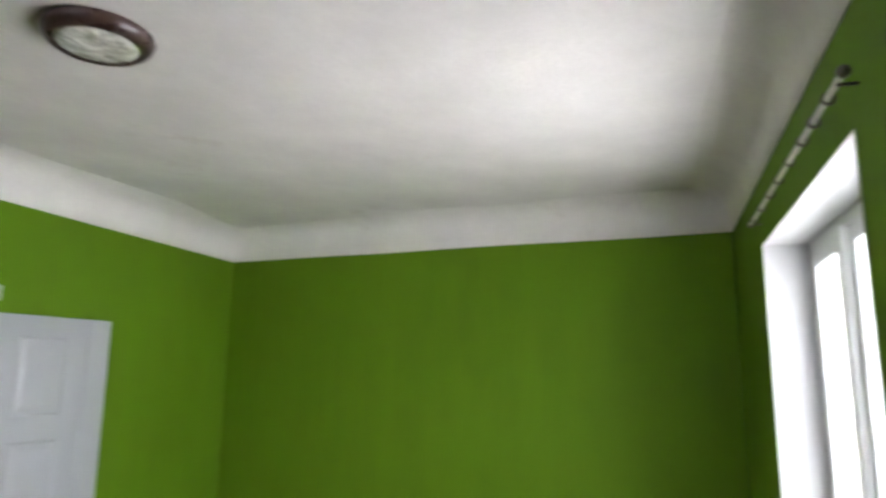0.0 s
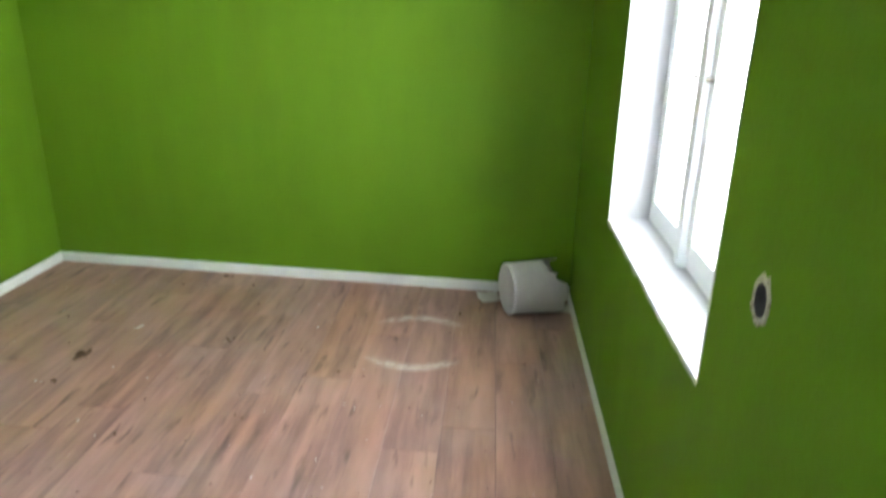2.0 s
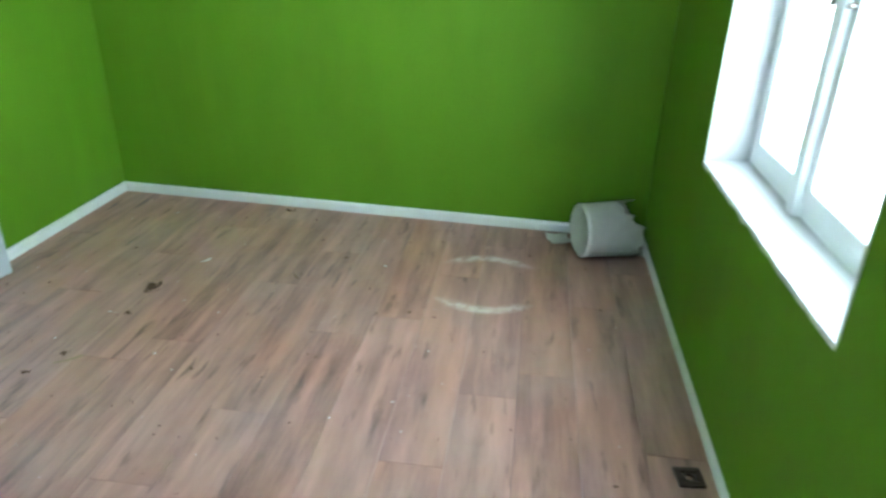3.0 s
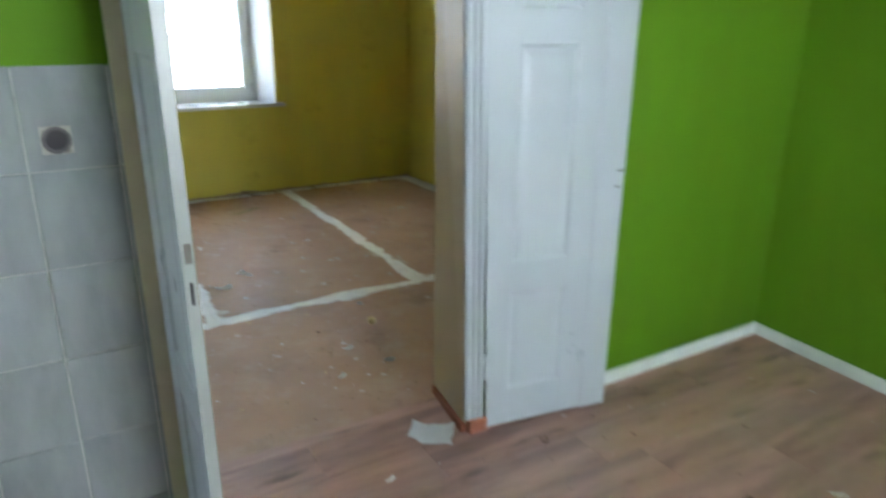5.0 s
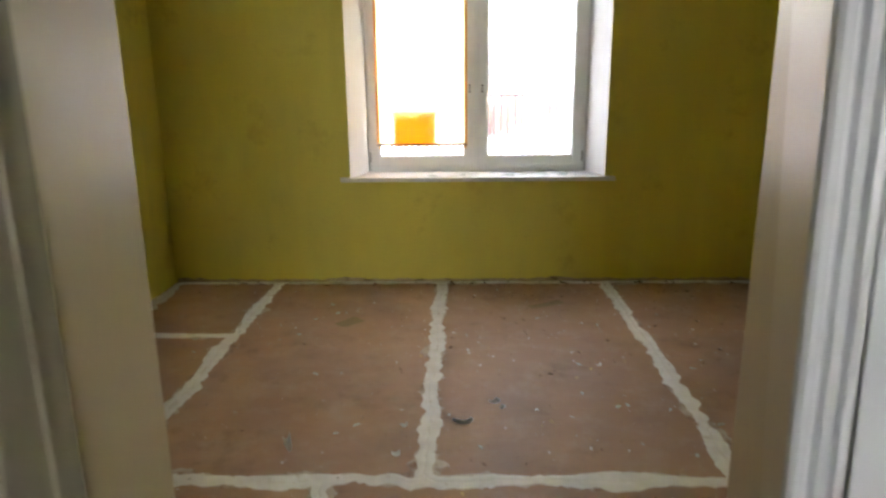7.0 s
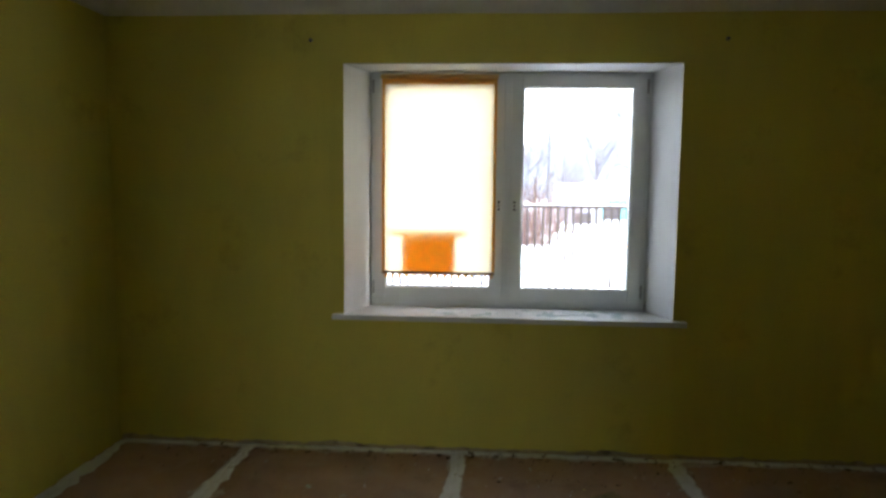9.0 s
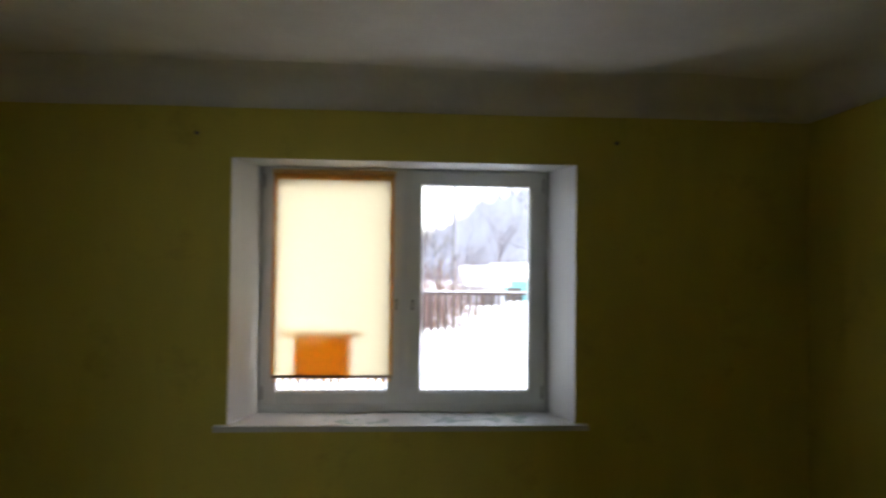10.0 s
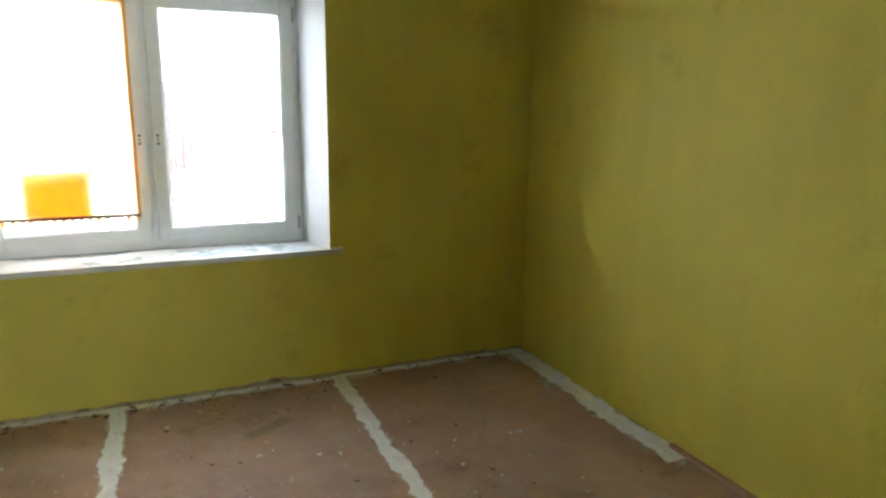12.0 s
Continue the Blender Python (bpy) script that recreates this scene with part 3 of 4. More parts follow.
yellow_window = thing("window_1", "white two-casement window with a roller blind on one casement", "window", None, "", "structure")
FY = 4.40
bm = bmesh.new()
for x0, x1, z0, z1 in ((1.4495, 1.592, 0.771, 2.226), (3.188, 3.3235, 0.771, 2.226), (1.592, 3.188, 0.771, 0.868), (1.592, 3.188, 2.190, 2.226)):
    box(x0, x1, FY + 0.012, FY + 0.09, z0, z1, 0.004, bm)
part("window_frame", bm, FRAME, yellow_window)
part("mullion", box(2.362, 2.408, FY + 0.008, FY + 0.09, 0.86, 2.20, 0.005), FRAME, yellow_window)
for a, b, stop in ((1.575, 2.368, 2.362), (2.402, 3.198, 2.408)):
    sash = part("casement", ring_frame(a, b, 0.85, 2.205, FY - 0.005, FY + 0.05, 0.072, 0.006), FRAME, yellow_window)
    part("glazing_bead", ring_frame(a + 0.072, b - 0.072, 0.922, 2.138, FY + 0.004, FY + 0.04, 0.01, 0.002), FRAME, sash)
    glass_pane(a + 0.078, b - 0.078, 0.928, 2.132, FY + 0.025, sash)
    hx = b - 0.03 if a < 2 else a + 0.03
    part("handle_stub", rod((hx, FY - 0.006, 1.43), (hx, FY - 0.014, 1.43), 0.007, 0.006), BRASSY, sash, "bare spindle of a missing window handle")
    for z in (1.408, 1.452):
        part("handle_hole", rod((hx, FY - 0.0045, z), (hx, FY - 0.0065, z), 0.0075), DARK, sash, "dark disc for the shaded screw hole of a missing handle")
    ex = a - 0.004 if a < 2 else b + 0.004
    for z in (0.92, 2.14):
        part("hinge", rod((ex, FY - 0.004, z - 0.04), (ex, FY - 0.004, z + 0.04), 0.007), STEEL, sash, "small worn hinge")
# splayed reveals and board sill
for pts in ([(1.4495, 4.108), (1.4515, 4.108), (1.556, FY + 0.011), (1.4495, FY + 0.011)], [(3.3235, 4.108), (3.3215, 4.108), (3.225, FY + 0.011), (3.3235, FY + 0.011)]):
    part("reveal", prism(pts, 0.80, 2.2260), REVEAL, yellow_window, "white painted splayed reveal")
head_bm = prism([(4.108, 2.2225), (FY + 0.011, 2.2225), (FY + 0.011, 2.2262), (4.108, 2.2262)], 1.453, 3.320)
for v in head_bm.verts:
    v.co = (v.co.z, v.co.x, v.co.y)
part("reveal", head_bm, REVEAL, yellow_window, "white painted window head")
part("window_sill", box(1.385, 3.392, 4.072, FY + 0.012, 0.772, 0.803, 0.003), REVEAL, yellow_window, "white board window sill with flaking paint")

blind = thing("roller_blind", "cream yellow roller blind drawn almost down over the casement", "blind")
bm = bmesh.new()
cols, rows_ = 14, 20
g = [[bm.verts.new((1.632 + 0.683 * i / cols, FY - 0.03 + 0.003 * math.sin(i * 0.9) * (1 - j / rows_), 1.02 + 1.165 * j / rows_)) for j in range(rows_ + 1)] for i in range(cols + 1)]
for i in range(cols):
    for j in range(rows_):
        bm.faces.new((g[i][j], g[i + 1][j], g[i + 1][j + 1], g[i][j + 1]))
part("cloth", bm, BLIND, blind, "translucent cream yellow cloth", True)
# oranger strips: cloth dimmed by the frame behind it, put into colour
for x in (1.629, 2.301):
    part("hem", box(x, x + 0.017, FY - 0.0335, FY - 0.0322, 1.02, 2.185), DIM_BORDER_FRINGE, blind, "orange side border where the frame dims the cloth")
part("hem", box(1.647, 2.30, FY - 0.0335, FY - 0.0322, 2.148, 2.178), DIM_BORDER_FRINGE, blind, "orange top border where the frame dims the cloth")
part("tube", rod((1.622, FY - 0.026, 2.192), (2.325, FY - 0.026, 2.192), 0.014, sides=16), BLIND, blind)
part("bottom_bar", box(1.63, 2.317, FY - 0.037, FY - 0.027, 1.006, 1.024, 0.003), surface("brown_blind_bar", (0.25, 0.12, 0.05), 0.5, 0.1, 10, 60, 0.1), blind, "thin brown bottom bar")
for i in range(17):
    x = 1.645 + 0.0405 * i
    part("fringe_tab", box(x, x + 0.016, FY - 0.034, FY - 0.031, 0.985, 1.007, 0.001), DIM_BORDER_FRINGE, blind)
part("bracket", box(1.612, 1.622, FY - 0.045, FY - 0.004, 2.17, 2.212, 0.002), FRAME, blind)
part("bracket", box(2.325, 2.335, FY - 0.045, FY - 0.004, 2.17, 2.212, 0.002), FRAME, blind)
# shade of some thing behind the blind, put into an orange sheet
card = thing("orange_card", "orange translucent sheet for the dim shape behind the roller blind", "card")
part("sheet", box(1.752, 2.08, FY - 0.0130, FY - 0.0120, 1.0, 1.248), ORANGE, card)
part("top_fold", box(1.69, 2.15, FY - 0.0112, FY - 0.0107, 1.24, 1.272), BLIND, card, "wider pale top of the dim shape")

green_window = thing("window_2", "white painted casement window in a deep reveal", "window", None, "", "structure")
GY = G_SOUTH - 0.155
part("window_frame", ring_frame(GW[0] + 0.002, GW[1] - 0.002, GW[2] + 0.004, GW[3] - 0.002, GY - 0.06, GY, 0.06), FRAME, green_window)
part("mullion", box(2.735, 2.80, GY - 0.055, GY + 0.03, GW[2] + 0.012, GW[3] - 0.05, 0.012), FRAME, green_window, "rounded white centre post")
for a, b in ((2.09, 2.74), (2.795, 3.242)):
    sash = part("casement", ring_frame(a, b, 0.805, 2.185, GY - 0.045, GY + 0.008, 0.05, 0.006), FRAME, green_window)
    glass_pane(a + 0.045, b - 0.045, 0.85, 2.14, GY - 0.02, sash)
    part("handle_stub", rod((b - 0.03 if a < 2.5 else a + 0.03, GY + 0.006, 1.35), (b - 0.03 if a < 2.5 else a + 0.03, GY + 0.03, 1.35), 0.008), BRASSY, sash, "bare handle spindle")
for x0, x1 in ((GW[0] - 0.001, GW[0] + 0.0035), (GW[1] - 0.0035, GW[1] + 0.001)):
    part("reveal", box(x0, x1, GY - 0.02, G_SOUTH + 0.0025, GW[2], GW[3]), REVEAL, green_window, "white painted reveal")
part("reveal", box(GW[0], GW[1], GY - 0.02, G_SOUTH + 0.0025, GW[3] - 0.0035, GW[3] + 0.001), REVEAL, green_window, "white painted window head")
bm = bmesh.new()
N = 40
for i in range(N):
    x0, x1 = GW[0] + (GW[1] - GW[0]) * i / N, GW[0] + (GW[1] - GW[0]) * (i + 1) / N
    f0, f1 = (G_SOUTH + 0.004 + 0.004 * noise.noise((x * 9, 0, 0)) for x in (x0, x1))
    v = [bm.verts.new(c) for c in ((x0, GY, GW[2] + 0.012), (x1, GY, GW[2] + 0.012), (x1, f1, GW[2] + 0.003), (x0, f0, GW[2] + 0.003), (x1, f1, GW[2] - 0.014 + 0.01 * noise.noise((x1 * 14, 3, 0))), (x0, f0, GW[2] - 0.014 + 0.01 * noise.noise((x0 * 14, 3, 0))))]
    bm.faces.new((v[0], v[1], v[2], v[3])), bm.faces.new((v[3], v[2], v[4], v[5]))
bmesh.ops.remove_doubles(bm, verts=bm.verts, dist=1e-5)
part("window_sill", bm, REVEAL, green_window, "white painted plaster sill with a rough edge")

# unseen window, added to brighten the room from the west
added_west_window = thing("window_3", "added unseen window that lets in light from the west", "window", None, "", "structure")
bm = ring_frame(WW[0] + 0.002, WW[1] - 0.002, WW[2] + 0.002, WW[3] - 0.002, 0.12, 0.18, 0.05)
bmesh.ops.transform(bm, matrix=pose(G_WEST, 0, 0, 0, 0, 90), verts=bm.verts)
part("window_frame", bm, FRAME, added_west_window)
bm = box(WW[0] + 0.05, WW[1] - 0.05, 0.148, 0.152, WW[2] + 0.05, WW[3] - 0.05)
bmesh.ops.transform(bm, matrix=pose(G_WEST, 0, 0, 0, 0, 90), verts=bm.verts)
part("pane", bm, GLASS, added_west_window, "clear window glass").visible_shadow = False

# ---- green room things ----
lamp = thing("ceiling_lamp", "round ceiling lamp with a dark brown ring and frosted glass", "lamp", pose(1.94, -1.282, TOP + 0.004, 180))
part("ring", lathe([(0.0, 0.0), (0.148, 0.0), (0.151, 0.01), (0.148, 0.022), (0.138, 0.036), (0.124, 0.045), (0.112, 0.043), (0.108, 0.036)]), BRONZE, lamp, "dark brown lacquered ring", True)
part("glass", lathe([(0.112, 0.036), (0.106, 0.044), (0.085, 0.050), (0.05, 0.054), (0.0, 0.056)]), FROST, lamp, "frosted swirled glass", True)

curtain_rod = thing("curtain_rod", "pale curtain rod with small clip rings above the window", "curtain rod")
RZ, RY = 2.328, G_SOUTH + 0.035
part("pole", rod((1.942, RY, RZ), (3.312, RY, RZ), 0.007, sides=12), ROD, curtain_rod)
for x in (1.932, 3.322):
    fin = lathe([(0.0, -0.015), (0.009, -0.012), (0.013, -0.004), (0.013, 0.005), (0.008, 0.012), (0.0, 0.014)], 14)
    bmesh.ops.transform(fin, matrix=pose(x, RY, RZ, 0, 90, 0), verts=fin.verts)
    part("finial", fin, BRASSY, curtain_rod, "rounded end knob", True)
for x in (1.975, 3.28):
    part("bracket", box(x - 0.003, x + 0.003, G_SOUTH, RY + 0.004, RZ - 0.012, RZ - 0.006, 0.0015), BRASSY, curtain_rod)
for x in (2.06, 2.2, 2.33, 2.5, 2.68, 2.85, 3.03, 3.21):
    hoop = lathe([(0.0095, -0.003), (0.0145, -0.003), (0.0145, 0.003), (0.0095, 0.003), (0.0095, -0.003)], 14)
    bmesh.ops.transform(hoop, matrix=pose(x, RY, RZ - 0.004, 0, 90, 8), verts=hoop.verts)
    part("curtain_ring", hoop, BRASSY, curtain_rod, "small dark curtain ring")


def ragged_ring(r_in, r_out, squash, rough, seed, steps=28, lift=0.003):
    """A flat ragged collar of broken plaster in local x and z, facing local -y, with the cup behind it."""
    bm = bmesh.new()
    loops = []
    for r, y, w in ((r_out, 0.0, rough), (r_out * 0.93, -lift, rough), (r_in, -lift * 0.6, 0.12), (r_in * 0.95, 0.02, 0.0), (r_in * 0.9, 0.055, 0.0)):
        loops.append([bm.verts.new((r * squash * (1 + w * noise.noise((3 * math.cos(6.283 * i / steps), 3 * math.sin(6.283 * i / steps), seed))) * math.cos(6.283 * i / steps), y, r * (1 + w * noise.noise((3 * math.cos(6.283 * i / steps), 3 * math.sin(6.283 * i / steps), seed + 5))) * math.sin(6.283 * i / steps))) for i in range(steps)])
    for a, b in zip(loops[:3], loops[1:3]):
        for i in range(steps):
            bm.faces.new((a[i], a[(i + 1) % steps], b[(i + 1) % steps], b[i]))
    cup = bmesh.new()
    deep = [[cup.verts.new(v.co) for v in loop] for loop in loops[2:]]
    for a, b in zip(deep, deep[1:]):
        for i in range(steps):
            cup.faces.new((a[i], a[(i + 1) % steps], b[(i + 1) % steps], b[i]))
    cup.faces.new(deep[-1])
    for v in loops[3] + loops[4]:
        bm.verts.remove(v)
    return bm, cup


hole = thing("wall_box", "empty electrical wall box with crumbling plaster round it", "wall box", pose(HOLE[0], G_SOUTH, HOLE[1], 0, 0, 180))
collar, cup = ragged_ring(0.0325, 0.049, 0.8, 0.35, 2.0)
part("plaster_collar", collar, PLASTER, hole, "ragged grey plaster edge")
part("cup", cup, DARK, hole, "dark empty cup")

bucket = thing("bucket", "broken white plastic bucket lying on its side", "bucket", Matrix.Translation((3.99, -2.785, 0.1405)) @ Euler((0, 0, radians(-72.5))).to_matrix().to_4x4() @ Euler((0, radians(90.0), 0)).to_matrix().to_4x4() @ Matrix.Diagonal((1.07, 1.07, 1.17, 1)))
bm = bmesh.new()
steps, rings = 44, []
for r, z in ((0.0, 0.006), (0.112, 0.006), (0.119, 0.0), (0.126, 0.004), (0.1275, 0.02), (0.129, 0.07), (0.1315, 0.13), (0.134, 0.19)):
    rings.append([bm.verts.new((max(r, 1e-4) * math.cos(6.2832 * i / steps), max(r, 1e-4) * math.sin(6.2832 * i / steps), z)) for i in range(steps)])
top_ring = []
for i in range(steps):
    a = i / steps
    tear = 0.055 + 0.022 * noise.noise((6 * math.cos(6.2832 * a), 6 * math.sin(6.2832 * a), 1.0))
    if 0.48 < a < 0.60:
        tear -= 0.085
    elif 0.60 < a < 0.66:
        tear -= 0.035
    top_ring.append(bm.verts.new((0.1365 * math.cos(6.2832 * a), 0.1365 * math.sin(6.2832 * a), 0.19 + tear)))
rings.append(top_ring)
for a, b in zip(rings, rings[1:]):
    for i in range(steps):
        bm.faces.new((a[i], a[(i + 1) % steps], b[(i + 1) % steps], b[i]))
bmesh.ops.solidify(bm, geom=bm.faces[:], thickness=0.0022)
part("shell", bm, PLASTIC, bucket, "dusty white shell with a torn mouth", True)
bm = lathe([(0.1255, 0.004), (0.1295, 0.008), (0.1305, 0.018), (0.128, 0.024)], steps)
part("foot_rim", bm, PLASTIC, bucket, "", True)


def scrap(name, label, category, material, x, y, wide, deep, turn, curl=0.01, seed=0.0, lift=0.002, thick=0.0012, tilt=0.0, kind=""):
    """A torn flat piece with an uneven outline and a slight curl."""
    bm = bmesh.new()
    n = 6
    g = []
    for i in range(n + 1):
        row = []
        for j in range(n + 1):
            u, v = i / n - 0.5, j / n - 0.5
            edge = max(abs(u), abs(v)) * 2
            wob = 1 + 0.16 * edge * noise.noise((u * 5 + seed, v * 5, seed))
            row.append(bm.verts.new((u * wide * wob, v * deep * wob, lift + curl * (u * u * 2 + 0.6 * u * v + v * v) * (1 + 0.5 * noise.noise((u * 3, v * 3, seed))))))
        g.append(row)
    for i in range(n):
        for j in range(n):
            bm.faces.new((g[i][j], g[i + 1][j], g[i + 1][j + 1], g[i][j + 1]))
    bmesh.ops.solidify(bm, geom=bm.faces[:], thickness=thick)
    low = min(v.co.z for v in bm.verts)
    for v in bm.verts:
        v.co.z -= low
    ob = part(name, bm, material, None)
    ob.matrix_basis = pose(x, y, 0.0005, tilt, 0, turn)
    return tagged(ob, label, category, "", kind)


scrap("card_scrap", "white card scrap lying in the doorway", "scrap", PAPER, 2.582, 0.035, 0.16, 0.13, -38, 0.035, 3.0)
scrap("card_scrap", "grey white paper scrap leaning on the skirting behind the bucket", "scrap", PLASTIC, 4.175, -2.70, 0.13, 0.12, 15, 0.02, 8.0, tilt=0)
scrap("card_scrap", "flat grey paper scrap under the broken bucket", "scrap", PLASTIC, 4.1, -3.06, 0.2, 0.1, 70, 0.01, 5.0)

cover = thing("socket_frame", "brown plastic socket frame lying on the laminate", "socket frame", pose(2.43, -3.065, 0.0005, 0, 0, 6))
bm = ring_frame(-0.04, 0.04, -0.04, 0.04, 0.0, 0.011, 0.02, 0.003)
bmesh.ops.transform(bm, matrix=Matrix.Rotation(radians(90), 4, "X") @ Matrix.Translation((0, 0, 0)), verts=bm.verts)
for v in bm.verts:
    v.co.z = abs(v.co.z)
part("frame", bm, BRONZE, cover)
part("insert", lathe([(0.012, 0.0), (0.0205, 0.0), (0.0215, 0.006), (0.018, 0.008), (0.012, 0.006), (0.012, 0.0)], 24), BRONZE, cover, "round brown inner ring", True)

random.seed(7)


def clump(x, y, size, label, count):
    """A little heap of dry leaf bits."""
    bm = bmesh.new()
    for k in range(count):
        a, r = random.uniform(0, 6.28), random.uniform(0, size) ** 1.0
        cx, cy, t, w = r * math.cos(a), 0.6 * r * math.sin(a), random.uniform(0, 6.28), random.uniform(0.25, 0.5) * size
        pts = [(cx + w * math.cos(t), cy + w * math.sin(t), random.uniform(0.002, 0.012)), (cx - 0.3 * w * math.sin(t), cy + 0.3 * w * math.cos(t), 0.001), (cx - w * math.cos(t), cy - w * math.sin(t), random.uniform(0.0, 0.009)), (cx + 0.3 * w * math.sin(t), cy - 0.3 * w * math.cos(t), 0.006)]
        bm.faces.new([bm.verts.new(p) for p in pts])
    bmesh.ops.solidify(bm, geom=bm.faces[:], thickness=0.0008)
    low = min(v.co.z for v in bm.verts)
    for v in bm.verts:
        v.co.z -= low
    ob = part("leaf_litter", bm, LEAF, None)
    ob.matrix_basis = pose(x, y, 0.0005, 0, 0, random.uniform(0, 180))
    return tagged(ob, label, "leaf litter")


clump(3.295, -0.834, 0.062, "small heap of crumbled dry brown leaves on laminate", 22)
clump(3.06, -0.86, 0.026, "few crumbled dry brown leaf bits on laminate", 8)
clump(4.313, -1.137, 0.032, "dark dry leaf clump near the skirting board", 12)
clump(2.93, -0.21, 0.03, "dark crumb heap below the folded door leaf", 10)
clump(4.16, -0.93, 0.016, "tiny dry leaf bits on laminate", 5)
clump(4.2, -1.33, 0.018, "tiny dry leaf bits on laminate", 5)
clump(2.6, -0.72, 0.025, "few dry leaf bits on the laminate", 6)
clump(2.175, -0.163, 0.02, "few dry leaf bits on the laminate", 5)
clump(2.727, -0.791, 0.03, "few dry leaf bits on the laminate", 6)
clump(3.673, -0.533, 0.016, "tiny dry leaf bits on laminate", 4)
for x, y in ((3.243, -2.159), (3.627, -2.222), (3.226, -1.899), (3.532, -1.464), (2.871, -1.746), (3.427, -2.872), (2.5, -1.2)):
    clump(x, y, 0.014, "tiny dark crumb on the laminate", 4)
scrap("plaster_chip", "thin white plaster chip on the laminate", "plaster chip", PAPER, 3.595, -0.953, 0.05, 0.014, -35, 0.01, 2.5)
scrap("plaster_chip", "thin white plaster chip on the laminate", "plaster chip", PAPER, 2.33, -0.12, 0.04, 0.015, 20, 0.01, 3.5)
scrap("twig_bit", "short brown splinter on the laminate", "splinter", LEAF, 3.504, -1.449, 0.06, 0.008, 40, 0.01, 4.5)
scrap("twig_bit", "long pale splinter on the laminate", "splinter", BROWNCARD, 2.70, -0.83, 0.10, 0.012, -50, 0.01, 6.5)


def crumbs(name, label, material, area, count, small, large, seed, z=0.001):
    """Uncountable flakes strewn over a stretch of floor."""
    rnd = random.Random(seed)
    verts, faces = [], []
    for _ in range(count):
        x, y, t = rnd.uniform(area[0], area[1]), rnd.uniform(area[2], area[3]), rnd.uniform(0, 6.28)
        s = small + (large - small) * rnd.random() ** 4
        b, k = s * rnd.uniform(0.2, 0.65), len(verts)
        c, d, h = math.cos(t), math.sin(t), rnd.uniform(0.0008, 0.003)
        for u, v in ((-s, -b), (s, -b * rnd.uniform(0.4, 1)), (s * rnd.uniform(0.5, 1), b), (-s * rnd.uniform(0.5, 1), b)):
            verts += [(x + u * c - v * d, y + u * d + v * c, z)]
        verts += [(p[0], p[1], z + h * rnd.uniform(0.6, 1.6)) for p in verts[k : k + 4]]
        faces += [(k + 4, k + 5, k + 6, k + 7)] + [(k + i, k + (i + 1) % 4, k + 4 + (i + 1) % 4, k + 4 + i) for i in range(4)] + [(k + 3, k + 2, k + 1, k)]
    me = bpy.data.meshes.new(name)
    me.from_pydata(verts, [], faces)
    me.materials.append(material)
    return tagged(new(name, me), label, "debris", "", "stuff")


crumbs("floor_crumbs", "dark crumbs and nail heads strewn on the laminate", LEAF, (0.9, 4.2, -3.0, -0.1), 150, 0.0025, 0.010, 3)
crumbs("plaster_crumbs", "tiny white plaster crumbs strewn on the laminate", PAPER, (0.9, 4.2, -3.0, 0.25), 120, 0.0015, 0.007, 4)

# ---- yellow room things ----
crumbs("paint_flakes", "white paint flakes strewn over the hardboard floor", PAPER, (0.3, 4.4, 0.5, 3.9), 260, 0.0015, 0.011, 11, 0.001)
crumbs("wall_foot_dirt", "dark dirt crumbs along the foot of the window wall", LEAF, (0.4, 4.5, 3.97, 4.09), 260, 0.003, 0.018, 12, 0.002)
# dirt bits, strewn denser so their dark tone adds the wall-foot shade
crumbs("wall_foot_dust", "fine dark dirt, thickened for the shade along the window wall", LEAF, (0.4, 4.6, 3.72, 4.06), 420, 0.0012, 0.006, 27, 0.001)
crumbs("glass_splinters", "small glass splinters strewn on the hardboard below the window", SHARD, (0.6, 4.2, 1.6, 3.9), 150, 0.003, 0.022, 21, 0.001)
crumbs("threshold_dirt", "dark dirt bits trodden in beside the doorway", LEAF, (2.05, 2.75, 0.3, 1.15), 110, 0.0012, 0.006, 22, 0.001)
crumbs("threshold_chips", "pale plaster chips strewn beside the doorway", FILLER, (1.9, 2.8, 0.3, 1.3), 50, 0.002, 0.012, 23, 0.001)
crumbs("window_wall_chips", "pale chips and flakes strewn below the window", PAPER, (1.9, 3.9, 2.6, 3.85), 110, 0.002, 0.011, 24, 0.001)
crumbs("dirt_splinters", "short dark splinters strewn below the window", LEAF, (1.8, 4.0, 2.4, 3.9), 110, 0.003, 0.016, 29, 0.001)
crumbs("yellow_crumbs", "yellowish wood crumbs on the hardboard floor", OCHRE, (1.8, 4.2, 0.4, 3.9), 70, 0.003, 0.011, 13, 0.001)
crumbs("dust_bits", "brown dirt bits on the hardboard floor", LEAF, (0.3, 4.5, 0.5, 3.95), 200, 0.002, 0.008, 14, 0.001)
scrap("cardboard_scrap", "dull olive cardboard scrap on the hardboard floor", "scrap", BROWNCARD, 1.55, 3.22, 0.17, 0.11, 50, 0.006, 2.0)
scrap("cardboard_scrap", "dull olive cardboard scrap near the window wall", "scrap", BROWNCARD, 2.84, 3.55, 0.27, 0.08, 28, 0.008, 6.0)
scrap("paint_flake", "long white paint flake on the hardboard floor", "paint flake", PAPER, 2.263, 1.932, 0.085, 0.03, -6, 0.02, 1.0)
scrap("paint_flake", "bright white paint flake on the hardboard floor", "paint flake", PAPER, 2.418, 2.128, 0.05, 0.035, 30, 0.02, 4.0)
scrap("paint_flake", "small white paint flake beside a filled joint", "paint flake", PAPER, 1.985, 1.66, 0.035, 0.03, 10, 0.02, 5.0)
